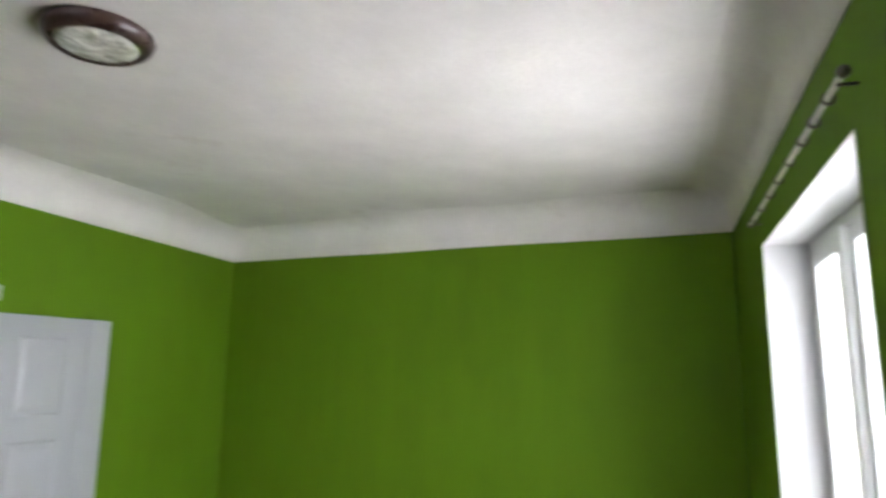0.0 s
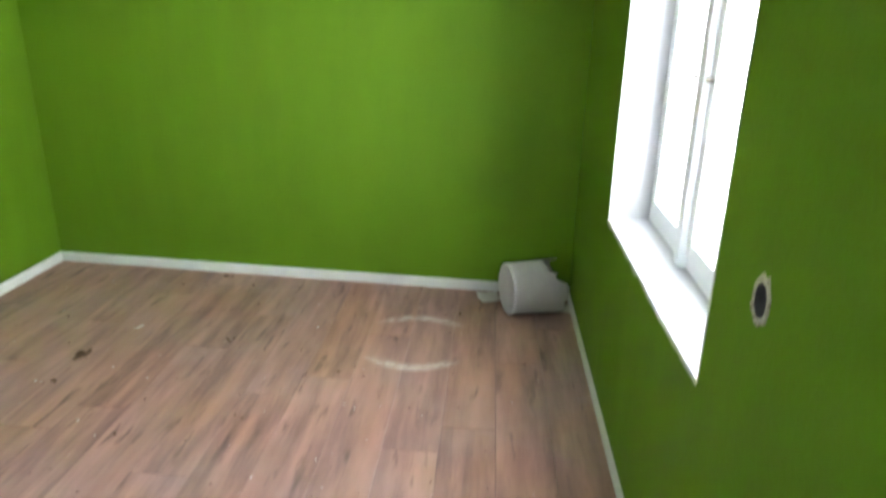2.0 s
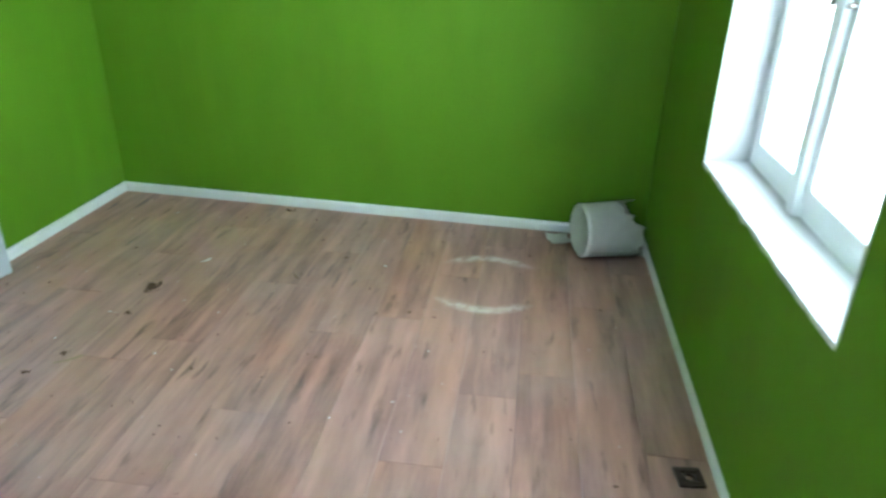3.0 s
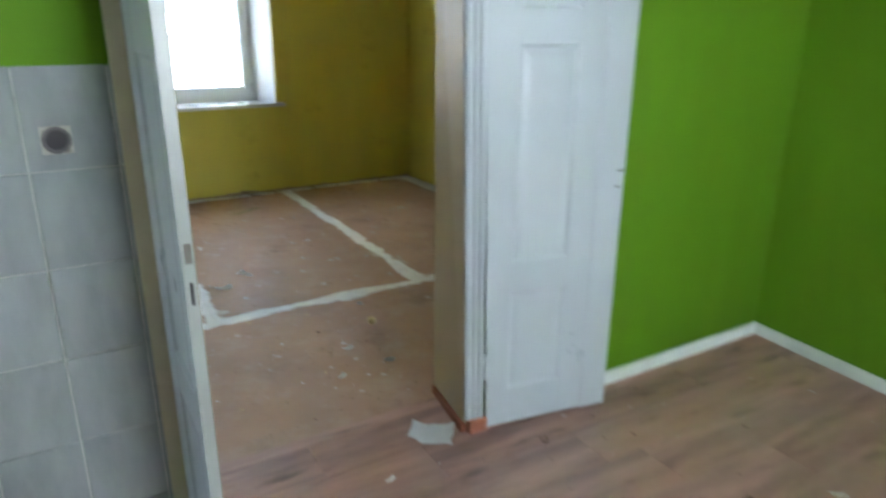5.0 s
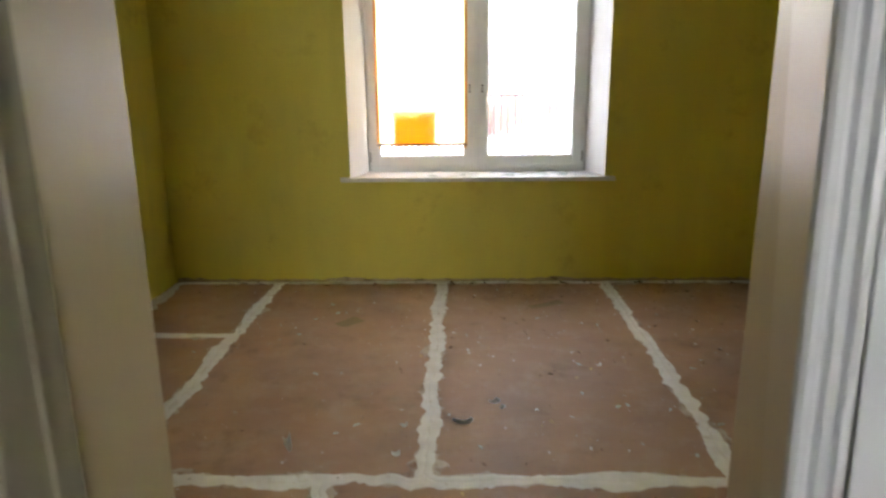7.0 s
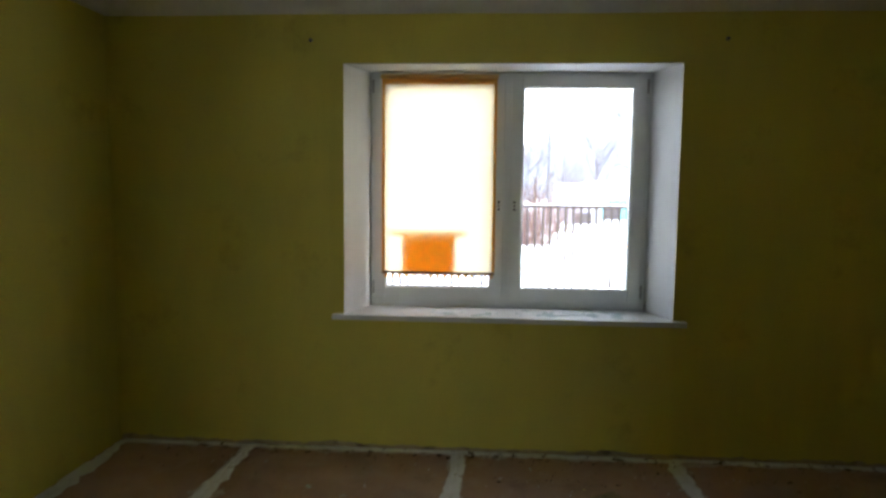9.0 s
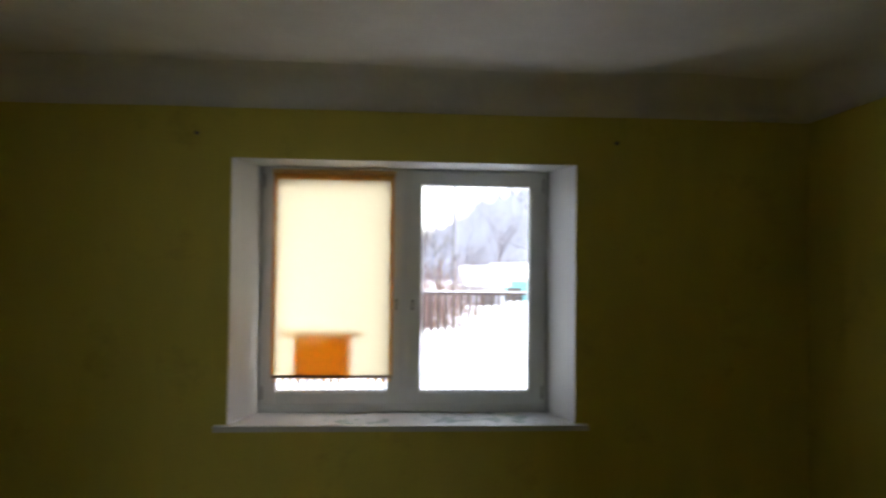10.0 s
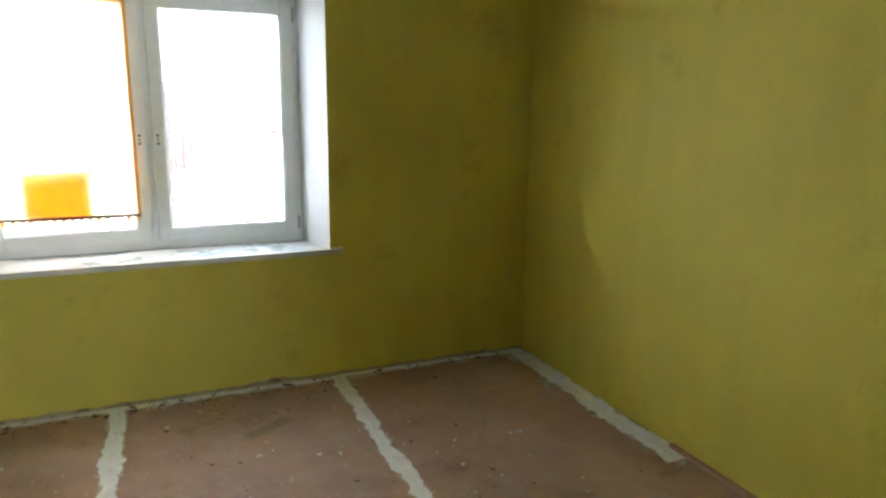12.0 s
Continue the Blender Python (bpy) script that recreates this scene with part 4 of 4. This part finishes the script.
for x, y, w, d, t in ((2.59, 0.859, 0.05, 0.018, 5), (2.712, 0.658, 0.05, 0.014, -12), (2.46, 0.62, 0.045, 0.02, 30), (2.45, 2.07, 0.03, 0.02, 60), (2.0, 1.9, 0.03, 0.03, 0), (3.0, 2.55, 0.03, 0.016, 20), (2.3, 2.75, 0.03, 0.015, 80), (2.86, 1.33, 0.02, 0.03, 15)):
    scrap("paint_flake", "small white paint flake on the hardboard floor", "paint flake", PAPER, x, y, w, d, t, 0.02, x * 7)
scrap("paint_flake", "folded grey strip of paint on the hardboard", "paint flake", PLASTIC, 1.52, 1.72, 0.03, 0.1, 20, 0.05, 9.0)
bm = lathe([(0.0, -0.02), (0.012, -0.012), (0.015, 0.002), (0.011, 0.016), (0.0, 0.024)], 10)
for v in bm.verts:
    v.co += Vector((0.3 * v.co.z, 0, 0)) + 0.003 * Vector((noise.noise(v.co * 60), noise.noise(v.co * 60 + Vector((9, 0, 0))), 0))
bit = part("plaster_lump", bm, OCHRE, None, "", True)
bit.matrix_basis = pose(2.812, 1.064, 0.0185, 0, 90, 65) @ Matrix.Scale(1.5, 4)
tagged(bit, "yellowish oblong plaster lump on the hardboard floor", "plaster lump")
for x, lab in ((1.268, "nail"), (3.545, "nail")):
    nail = part("nail", rod((x, Y_NORTH + 0.01, 2.354), (x, Y_NORTH - 0.018, 2.35), 0.008, 0.011), BRASSY, None)
    tagged(nail, "dark iron nail sticking out of yellow plaster", "nail", "nails over the window")
crumbs("glass_shards", "broken glass shards strewn on the window sill", SHARD, (1.95, 3.15, 4.12, 4.37), 46, 0.01, 0.06, 15, 0.8035)

structure("trim_quarter_round", box(Y_EAST - 0.03, Y_EAST, THICK, 2.62, 0.0, 0.022, 0.008), surface("pinkish_bare_wood", (0.40, 0.23, 0.15), 0.6, 0.15, 12, 120, 0.25), "pinkish wooden bead along the foot of the yellow wall", "moulding")

for x, y, size in ((1.62, 4.04, 0.022), (2.02, 4.02, 0.03), (2.2, 4.03, 0.045), (2.34, 4.05, 0.03), (2.62, 4.07, 0.018), (3.04, 4.06, 0.04), (3.2, 4.07, 0.022), (3.62, 4.07, 0.03), (3.86, 4.06, 0.02), (4.3, 4.05, 0.022), (4.62, 3.55, 0.012), (4.61, 3.1, 0.012), (0.95, 4.03, 0.022), (3.05, 0.42, 0.03)):
    clump(x, y, size, "dark crumbly dirt lump at the foot of the yellow wall", 12)

# ---- outside ----
structure("ground", box(-400, 400, -400, 800, -1.6, -0.62), SNOW, "snow-covered ground round the house", "ground")
fence = thing("fence", "red-brown iron bar fence with a snowy top rail", "fence")
rail = part("top_rail", box(-4, 14, 10.975, 11.025, 1.19, 1.235, 0.006), RUST, fence)
part("snow", box(-4, 14, 10.98, 11.02, 1.235, 1.247, 0.005), RAIL, rail, "thin line of snow")
part("bottom_rail", box(-4, 14, 10.985, 11.015, -0.45, -0.41, 0.004), RUST, fence)
bar_mesh = finish("bar", rod((0, 0, -0.62), (0, 0, 1.21), 0.021, sides=6), RUST)
for i in range(150):
    b = new("bar", bar_mesh)
    b.location, b.parent = (-3.9 + 0.119 * i, 11, 0), fence
for x in (-0.2, 2.66, 6.6):
    post = part("post", box(x - 0.045, x + 0.045, 10.95, 11.04, -0.62, 1.9 if x == 2.66 else 1.35, 0.006), RUST, fence, "square red-brown iron post")
    part("cap", box(x - 0.055, x + 0.055, 10.94, 11.05, 1.9 if x == 2.66 else 1.35, 1.94 if x == 2.66 else 1.39, 0.012), RAIL, post, "snow cap")


def tree(x, y, height, seed, label, material=BARK):
    """A bare winter tree: tapered trunk, limbs and many thin twigs."""
    rnd = random.Random(seed)
    t = thing("tree", label, "tree", pose(x, y, -0.62))
    trunk, crown = bmesh.new(), bmesh.new()
    verts, faces = [], []

    def limb(a, way, length, r, level):
        b = a + way * length
        if level == 0:
            rod(a, b, r, r * 0.55, 8, trunk)
        else:
            side = way.cross(Vector((0.3, 0.9, 0.2))).normalized()
            up = way.cross(side).normalized()
            k = len(verts)
            for p, q in ((a, r), (b, r * 0.45)):
                for s in range(3):
                    verts.append(p + q * (side * math.cos(2.094 * s) + up * math.sin(2.094 * s)))
            faces.extend([(k + s, k + (s + 1) % 3, k + 3 + (s + 1) % 3, k + 3 + s) for s in range(3)])
        if level < 4:
            for _ in range((9, 6, 5, 4)[level]):
                f = rnd.uniform(0.3, 1.0)
                turn = Vector((rnd.gauss(0, 1), rnd.gauss(0, 1), rnd.gauss(0.35, 0.6)))
                limb(a + way * length * f, (way * 0.75 + turn * 0.6).normalized(), length * rnd.uniform(0.4, 0.65), r * (1 - 0.5 * f) * 0.55, level + 1)

    limb(Vector((0, 0, 0)), Vector((rnd.uniform(-0.06, 0.06), 0, 1)).normalized(), height * 0.5, height * 0.02, 0)
    part("trunk", trunk, material, t)
    crown.free()
    me = bpy.data.meshes.new("crown")
    me.from_pydata([tuple(v) for v in verts], [], faces)
    me.materials.append(material)
    c = new("crown", me)
    c.parent = t
    return t


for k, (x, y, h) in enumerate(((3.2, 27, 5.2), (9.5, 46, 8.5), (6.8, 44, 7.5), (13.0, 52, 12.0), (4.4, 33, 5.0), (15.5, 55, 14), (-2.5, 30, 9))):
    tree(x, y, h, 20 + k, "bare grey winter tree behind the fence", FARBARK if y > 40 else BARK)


def shrub(x, y, size, seed):
    rnd = random.Random(seed)
    verts, faces = [], []
    for _ in range(170):
        a = Vector((rnd.gauss(0, size * 0.3), rnd.gauss(0, size * 0.2), 0))
        w = Vector((rnd.gauss(0, 0.5), rnd.gauss(0, 0.4), 1)).normalized() * size * rnd.uniform(0.5, 1.1)
        k = len(verts)
        verts += [a + Vector((0.011, 0, 0)), a + Vector((-0.011, 0.008, 0)), a + w]
        faces.append((k, k + 1, k + 2))
        for _ in range(3):
            c, d = a + w * rnd.uniform(0.3, 0.9), Vector((rnd.gauss(0, 1), rnd.gauss(0, 1), rnd.gauss(0.4, 0.6))).normalized() * size * 0.3
            k = len(verts)
            verts += [c + Vector((0.007, 0, 0)), c - Vector((0.007, 0, 0)), c + d]
            faces.append((k, k + 1, k + 2))
    me = bpy.data.meshes.new("shrub")
    me.from_pydata([tuple(v) for v in verts], [], faces)
    me.materials.append(RUSSET)
    ob = new("shrub", me)
    ob.location = (x, y, -0.62)
    return tagged(ob, "bare twiggy shrub behind the bar fence", "shrub")


for k, (x, y, h) in enumerate(((3.75, 25, 1.7), (2.8, 24, 2.0), (4.6, 31, 3.2), (3.3, 29, 2.6), (8.6, 47, 4.2))):
    shrub(x, y, h, 1 + 2 * k)


def shed(x0, x1, y, z1, wall, label):
    s = thing("shed", label, "shed")
    part("wall", box(x0, x1, y, y + 4, -0.62, z1), wall, s)
    bm = bmesh.new()
    rows = [[bm.verts.new((x, yy, zz)) for yy, zz in ((y - 0.4, z1 - 0.05), (y + 2, z1 + 0.9), (y + 4.4, z1 - 0.05), (y + 4.4, z1 + 0.12), (y + 2, z1 + 1.1), (y - 0.4, z1 + 0.14))] for x in (x0 - 0.3, x1 + 0.3)]
    for i in range(6):
        j = (i + 1) % 6
        bm.faces.new((rows[0][i], rows[0][j], rows[1][j], rows[1][i]))
    bm.faces.new(rows[0]), bm.faces.new(rows[1])
    part("roof", bm, SNOW, s, "snow-covered roof")
    part("door", box(x0 + 0.6, x0 + 1.5, y - 0.05, y, -0.62, z1 - 0.5), BARK, s)
    return s


shed(6.4, 8.4, 38, 0.5, SHEDGREY, "low grey shed under a snowy roof")
shed(8.8, 13.0, 43, 0.7, TEAL, "low teal boarded shed under a snowy roof")
pole = thing("utility_pole", "thin pale utility pole with a cross arm", "pole", pose(5.35, 36, -0.62))
part("shaft", rod((0, 0, 0), (0, 0, 9), 0.13, 0.08, 10), surface("pale_pole", (0.13, 0.13, 0.15), 0.8, 0.1, 4, 30, 0.2), pole)
part("cross_arm", box(-0.7, 0.7, -0.04, 0.04, 8.3, 8.4, 0.01), SHEDGREY, pole)
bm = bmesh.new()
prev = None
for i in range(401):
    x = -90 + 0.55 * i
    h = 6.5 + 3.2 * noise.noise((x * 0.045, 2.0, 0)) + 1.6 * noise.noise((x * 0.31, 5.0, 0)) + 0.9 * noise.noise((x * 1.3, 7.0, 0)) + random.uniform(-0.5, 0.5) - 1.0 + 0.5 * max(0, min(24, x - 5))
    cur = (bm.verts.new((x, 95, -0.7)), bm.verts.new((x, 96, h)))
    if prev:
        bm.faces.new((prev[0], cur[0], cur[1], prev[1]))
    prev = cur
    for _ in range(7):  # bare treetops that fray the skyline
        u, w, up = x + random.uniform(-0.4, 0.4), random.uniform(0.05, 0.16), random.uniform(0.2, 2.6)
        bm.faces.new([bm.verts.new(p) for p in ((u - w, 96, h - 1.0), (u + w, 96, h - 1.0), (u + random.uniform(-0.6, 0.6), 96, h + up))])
structure("backdrop_wood", bm, HAZE, "far winter wood with haze put into its grey-blue colour", "backdrop")

# ---- pieces of walls and floors ----
tile_backing = structure("wall_tiling", box(0.04, 1.672, -0.004, 0.0, 0.0, 1.395), GROUT, "white marbled wall tiles in grey grout", "tiling")


def tile_mesh(w, h):
    bm = box(0, w, -0.011, -0.0035, 0, h)
    bmesh.ops.bevel(bm, geom=[e for e in bm.edges if all(v.co.y < -0.01 for v in e.verts)], offset=0.0025, segments=1, affect="EDGES")
    return finish("tile", bm, TILE)


whole, strip_tile = tile_mesh(0.1965, 0.2465), tile_mesh(0.029, 0.2465)
TX, TZ = 1.442, 1.402
for row in range(6):
    z = TZ - 0.25 * (row + 1)
    if z < -0.2:
        continue
    for col in range(-7, 1):
        x = TX + 0.2 * col
        if col == 0 and row == 0:
            continue
        t = new("tile", whole)
        t.location, t.parent = (x + 0.0017, 0, max(z, 0) + 0.0017), tile_backing
        if z < 0:
            t.scale = (1, 1, (z + 0.25) / 0.25)
    e = new("tile", strip_tile)
    e.location, e.parent = (TX + 0.2017, 0, max(z, 0) + 0.0017), tile_backing
    if z < 0:
        e.scale = (1, 1, (z + 0.25) / 0.25)
bm = bmesh.new()
x, z, s = TX + 0.0017, TZ - 0.25 + 0.0017, 0.034
hx, hz = 1.512, 1.226
for a, b, c, d in ((x, x + 0.1965, z, hz - s), (x, x + 0.1965, hz + s, z + 0.2465), (x, hx - s, hz - s, hz + s), (hx + s, x + 0.1965, hz - s, hz + s)):
    box(a, b, -0.011, -0.0035, c, d, 0, bm)
part("tile", bm, TILE, tile_backing, "tile with a square cut-out")
sock = thing("wall_box", "empty round electrical box in a cut-out of the tiling", "wall box", pose(hx, -0.0042, hz))
part("back", box(-s + 0.001, s - 0.001, -0.001, 0.0, -s + 0.001, s - 0.001), PLASTER, sock, "rough mortar behind the cut-out")
ring_bm = lathe([(0.024, 0.0), (0.0325, 0.0), (0.0325, 0.005), (0.028, 0.006), (0.024, 0.001)], 26)
bmesh.ops.transform(ring_bm, matrix=pose(0, -0.001, 0, 90), verts=ring_bm.verts)
part("box_rim", ring_bm, surface("grey_box_plastic", (0.10, 0.09, 0.09), 0.6, 0.2, 30, 90, 0.2), sock, "dark plastic rim", True)
cup_bm = lathe([(0.0001, 0.0), (0.0245, 0.0)], 26)
bmesh.ops.transform(cup_bm, matrix=pose(0, -0.0016, 0, 90), verts=cup_bm.verts)
part("box_back", cup_bm, DARK, sock, "flat black disc for the shaded depth of the box")

# laminate boards
BOARD_W, BOARD_L = 0.2105, 1.29
plank_meshes = {}


def plank(w, length):
    key = (round(w, 3), round(length, 3))
    if key not in plank_meshes:
        bm = box(0, length, 0, w, -0.008, 0)
        bmesh.ops.bevel(bm, geom=[e for e in bm.edges if all(v.co.z > -0.001 for v in e.verts)], offset=0.0007, segments=1, affect="EDGES")
        plank_meshes[key] = finish("board", bm, LAMINATE)
    return plank_meshes[key]


rnd = random.Random(5)
y, row = G_SOUTH, 0
while y < 0.27:
    w = min(BOARD_W, 0.268 - y)
    lo, hi = (G_WEST, A_NORTH) if y < -0.02 else (D0 - 0.03, D1 + 0.07)
    start = 2.359 - 6 * BOARD_L + (0.0, 0.54, 0.16, 0.86, 0.38, 1.08, 0.7)[(row * 3 + 2) % 7]
    x = start
    while x < hi:
        a, b = max(x, lo), min(x + BOARD_L, hi)
        if b - a > 0.05 and w > 0.02:
            p = new("board", plank(w - 0.0012, b - a - 0.0012))
            p.location, p.parent = (a, y, rnd.uniform(-0.0006, 0.0004)), floor_green
        x += BOARD_L
    y += BOARD_W
    row += 1


# hardboard sheets
def sheet(x0, x1, y0, y1):
    ob = part("hardboard_sheet", box(x0 + 0.003, x1 - 0.003, y0 + 0.003, y1 - 0.003, -0.006, 0.0, 0.001), HARDBOARD, floor_yellow)
    return ob


JX, JY = (0.872, 2.11, 3.34), 1.475
for a, b in ((Y_WEST, JX[0]), (JX[0], JX[1]), (JX[1], JX[2]), (JX[2], Y_EAST)):
    if a == Y_WEST:
        sheet(a, b, 3.0, Y_NORTH), sheet(a, b, JY, 3.0)
    else:
        sheet(a, b, JY, Y_NORTH)
for a, b in ((Y_WEST, 1.74), (1.74, Y_EAST)):
    sheet(a, b, THICK if a != 1.74 else 0.262, JY)


def filled(a, b, wide, seed, name="joint_filler"):
    """A spread of filler over a joint, with ragged edges and trowel ridges."""
    a, b = Vector((*a, 0)), Vector((*b, 0))
    along, length = (b - a).normalized(), (b - a).length
    across, n = Vector((-along.y, along.x, 0)), max(8, int(length / 0.018))
    bm, rows = bmesh.new(), []
    for i in range(n + 1):
        s = length * i / n
        lo = -wide * (0.5 + 0.45 * noise.noise((s * 3.1, seed, 0)) + 0.28 * noise.noise((s * 14, seed, 3)) + 0.14 * noise.noise((s * 45, seed, 5)))
        hi = wide * (0.5 + 0.45 * noise.noise((s * 2.7, seed, 9)) + 0.28 * noise.noise((s * 13, seed, 12)) + 0.14 * noise.noise((s * 48, seed, 15)))
        row = []
        for k, (f, z) in enumerate(((0, 0.0002), (0.06, 0.0016), (0.34, 0.0034), (0.47, 0.003), (0.505, 0.0006), (0.54, 0.003), (0.7, 0.0034), (0.94, 0.0016), (1, 0.0002))):
            p = a + along * s + across * (lo + (hi - lo) * f)
            row.append(bm.verts.new((p.x, p.y, z + 0.0006 * noise.noise((s * 8, f * 4, seed)))))
        rows.append(row)
    for r, q in zip(rows, rows[1:]):
        for k in range(8):
            bm.faces.new((r[k], r[k + 1], q[k + 1], q[k]))
    return part(name, bm, FILLER, floor_yellow, "", True)


SMEAR = surface("thin_filler_smear", (0.55, 0.49, 0.44), 0.7, 0.12, 9, 70, 0.3, stain=(0.30, 0.19, 0.14), stain_scale=11, stain_from=0.46)


def smeared(a, b, wide, seed):
    """A thin scraped film of filler that reaches past the joint, broken along its edges."""
    a, b = Vector((*a, 0)), Vector((*b, 0))
    along, length = (b - a).normalized(), (b - a).length
    across, bm, prev = Vector((-along.y, along.x, 0)), bmesh.new(), None
    n = max(8, int(length / 0.014))
    for i in range(n + 1):
        s = length * i / n
        reach = [max(0.0, wide * (0.42 + 0.9 * noise.noise((s * 4.3, seed, 20 * k)) + 0.5 * noise.noise((s * 21, seed, 7 + 20 * k)))) for k in (0, 1)]
        cur = [bm.verts.new(a + along * s + across * d + Vector((0, 0, 0.0009))) for d in (-reach[0] - 0.004, 0.0, reach[1] + 0.004)]
        if prev:
            for k in (0, 1):
                bm.faces.new((prev[k], prev[k + 1], cur[k + 1], cur[k]))
        prev = cur
    return part("filler_smear", bm, SMEAR, floor_yellow, "thin scraped film of filler")


for k, x in enumerate(JX):
    smeared((x, JY), (x + 0.01, Y_NORTH - 0.03), 0.085, 31.0 + k)
smeared((Y_WEST + 0.02, JY), (Y_EAST - 0.6, JY + 0.01), 0.08, 37.0)
smeared((1.745, 0.32), (1.735, JY - 0.03), 0.09, 38.0)
smeared((Y_WEST + 0.05, 3.0), (JX[0], 3.0), 0.075, 39.0)
smeared((Y_WEST + 0.03, Y_NORTH - 0.04), (Y_EAST - 0.03, Y_NORTH - 0.04), 0.085, 40.0)
smeared((Y_EAST - 0.08, 2.45), (Y_EAST - 0.08, Y_NORTH - 0.03), 0.12, 42.0)
for k, x in enumerate(JX):
    filled((x, JY - 0.02), (x + 0.01, Y_NORTH - 0.02), 0.085, 1.0 + k)
filled((Y_WEST + 0.02, JY), (Y_EAST - 0.6, JY + 0.01), 0.085, 7.0)
filled((1.745, 0.3), (1.735, JY), 0.10, 8.0)
filled((Y_WEST + 0.05, 3.0), (JX[0], 3.0), 0.075, 9.0)
filled((Y_WEST + 0.03, Y_NORTH - 0.03), (Y_EAST - 0.03, Y_NORTH - 0.03), 0.06, 10.0)
filled((Y_WEST + 0.045, 1.9), (Y_WEST + 0.045, Y_NORTH - 0.03), 0.10, 11.0)
filled((Y_EAST - 0.07, 2.5), (Y_EAST - 0.07, Y_NORTH - 0.03), 0.13, 12.0)

# dirt and old filler that climbs the foot of the window wall
bm, prev = bmesh.new(), None
for i in range(301):
    x = Y_WEST + 0.01 + (Y_EAST - Y_WEST - 0.02) * i / 300
    h = 0.016 + 0.02 * max(0, 0.4 + noise.noise((x * 3.2, 5.0, 0))) + 0.012 * noise.noise((x * 17, 8.0, 0))
    cur = (bm.verts.new((x, Y_NORTH - 0.006, 0.0)), bm.verts.new((x, Y_NORTH - 0.002, max(0.006, h))))
    if prev:
        bm.faces.new((prev[0], cur[0], cur[1], prev[1]))
    prev = cur
structure("trim_filler_foot", bm, surface("yellowed_filler", (0.42, 0.34, 0.2), 0.8, 0.2, 8, 60, 0.5, stain=(0.16, 0.11, 0.06), stain_scale=10, stain_from=0.52), "yellowed ragged filler along the foot of the window wall", "moulding")
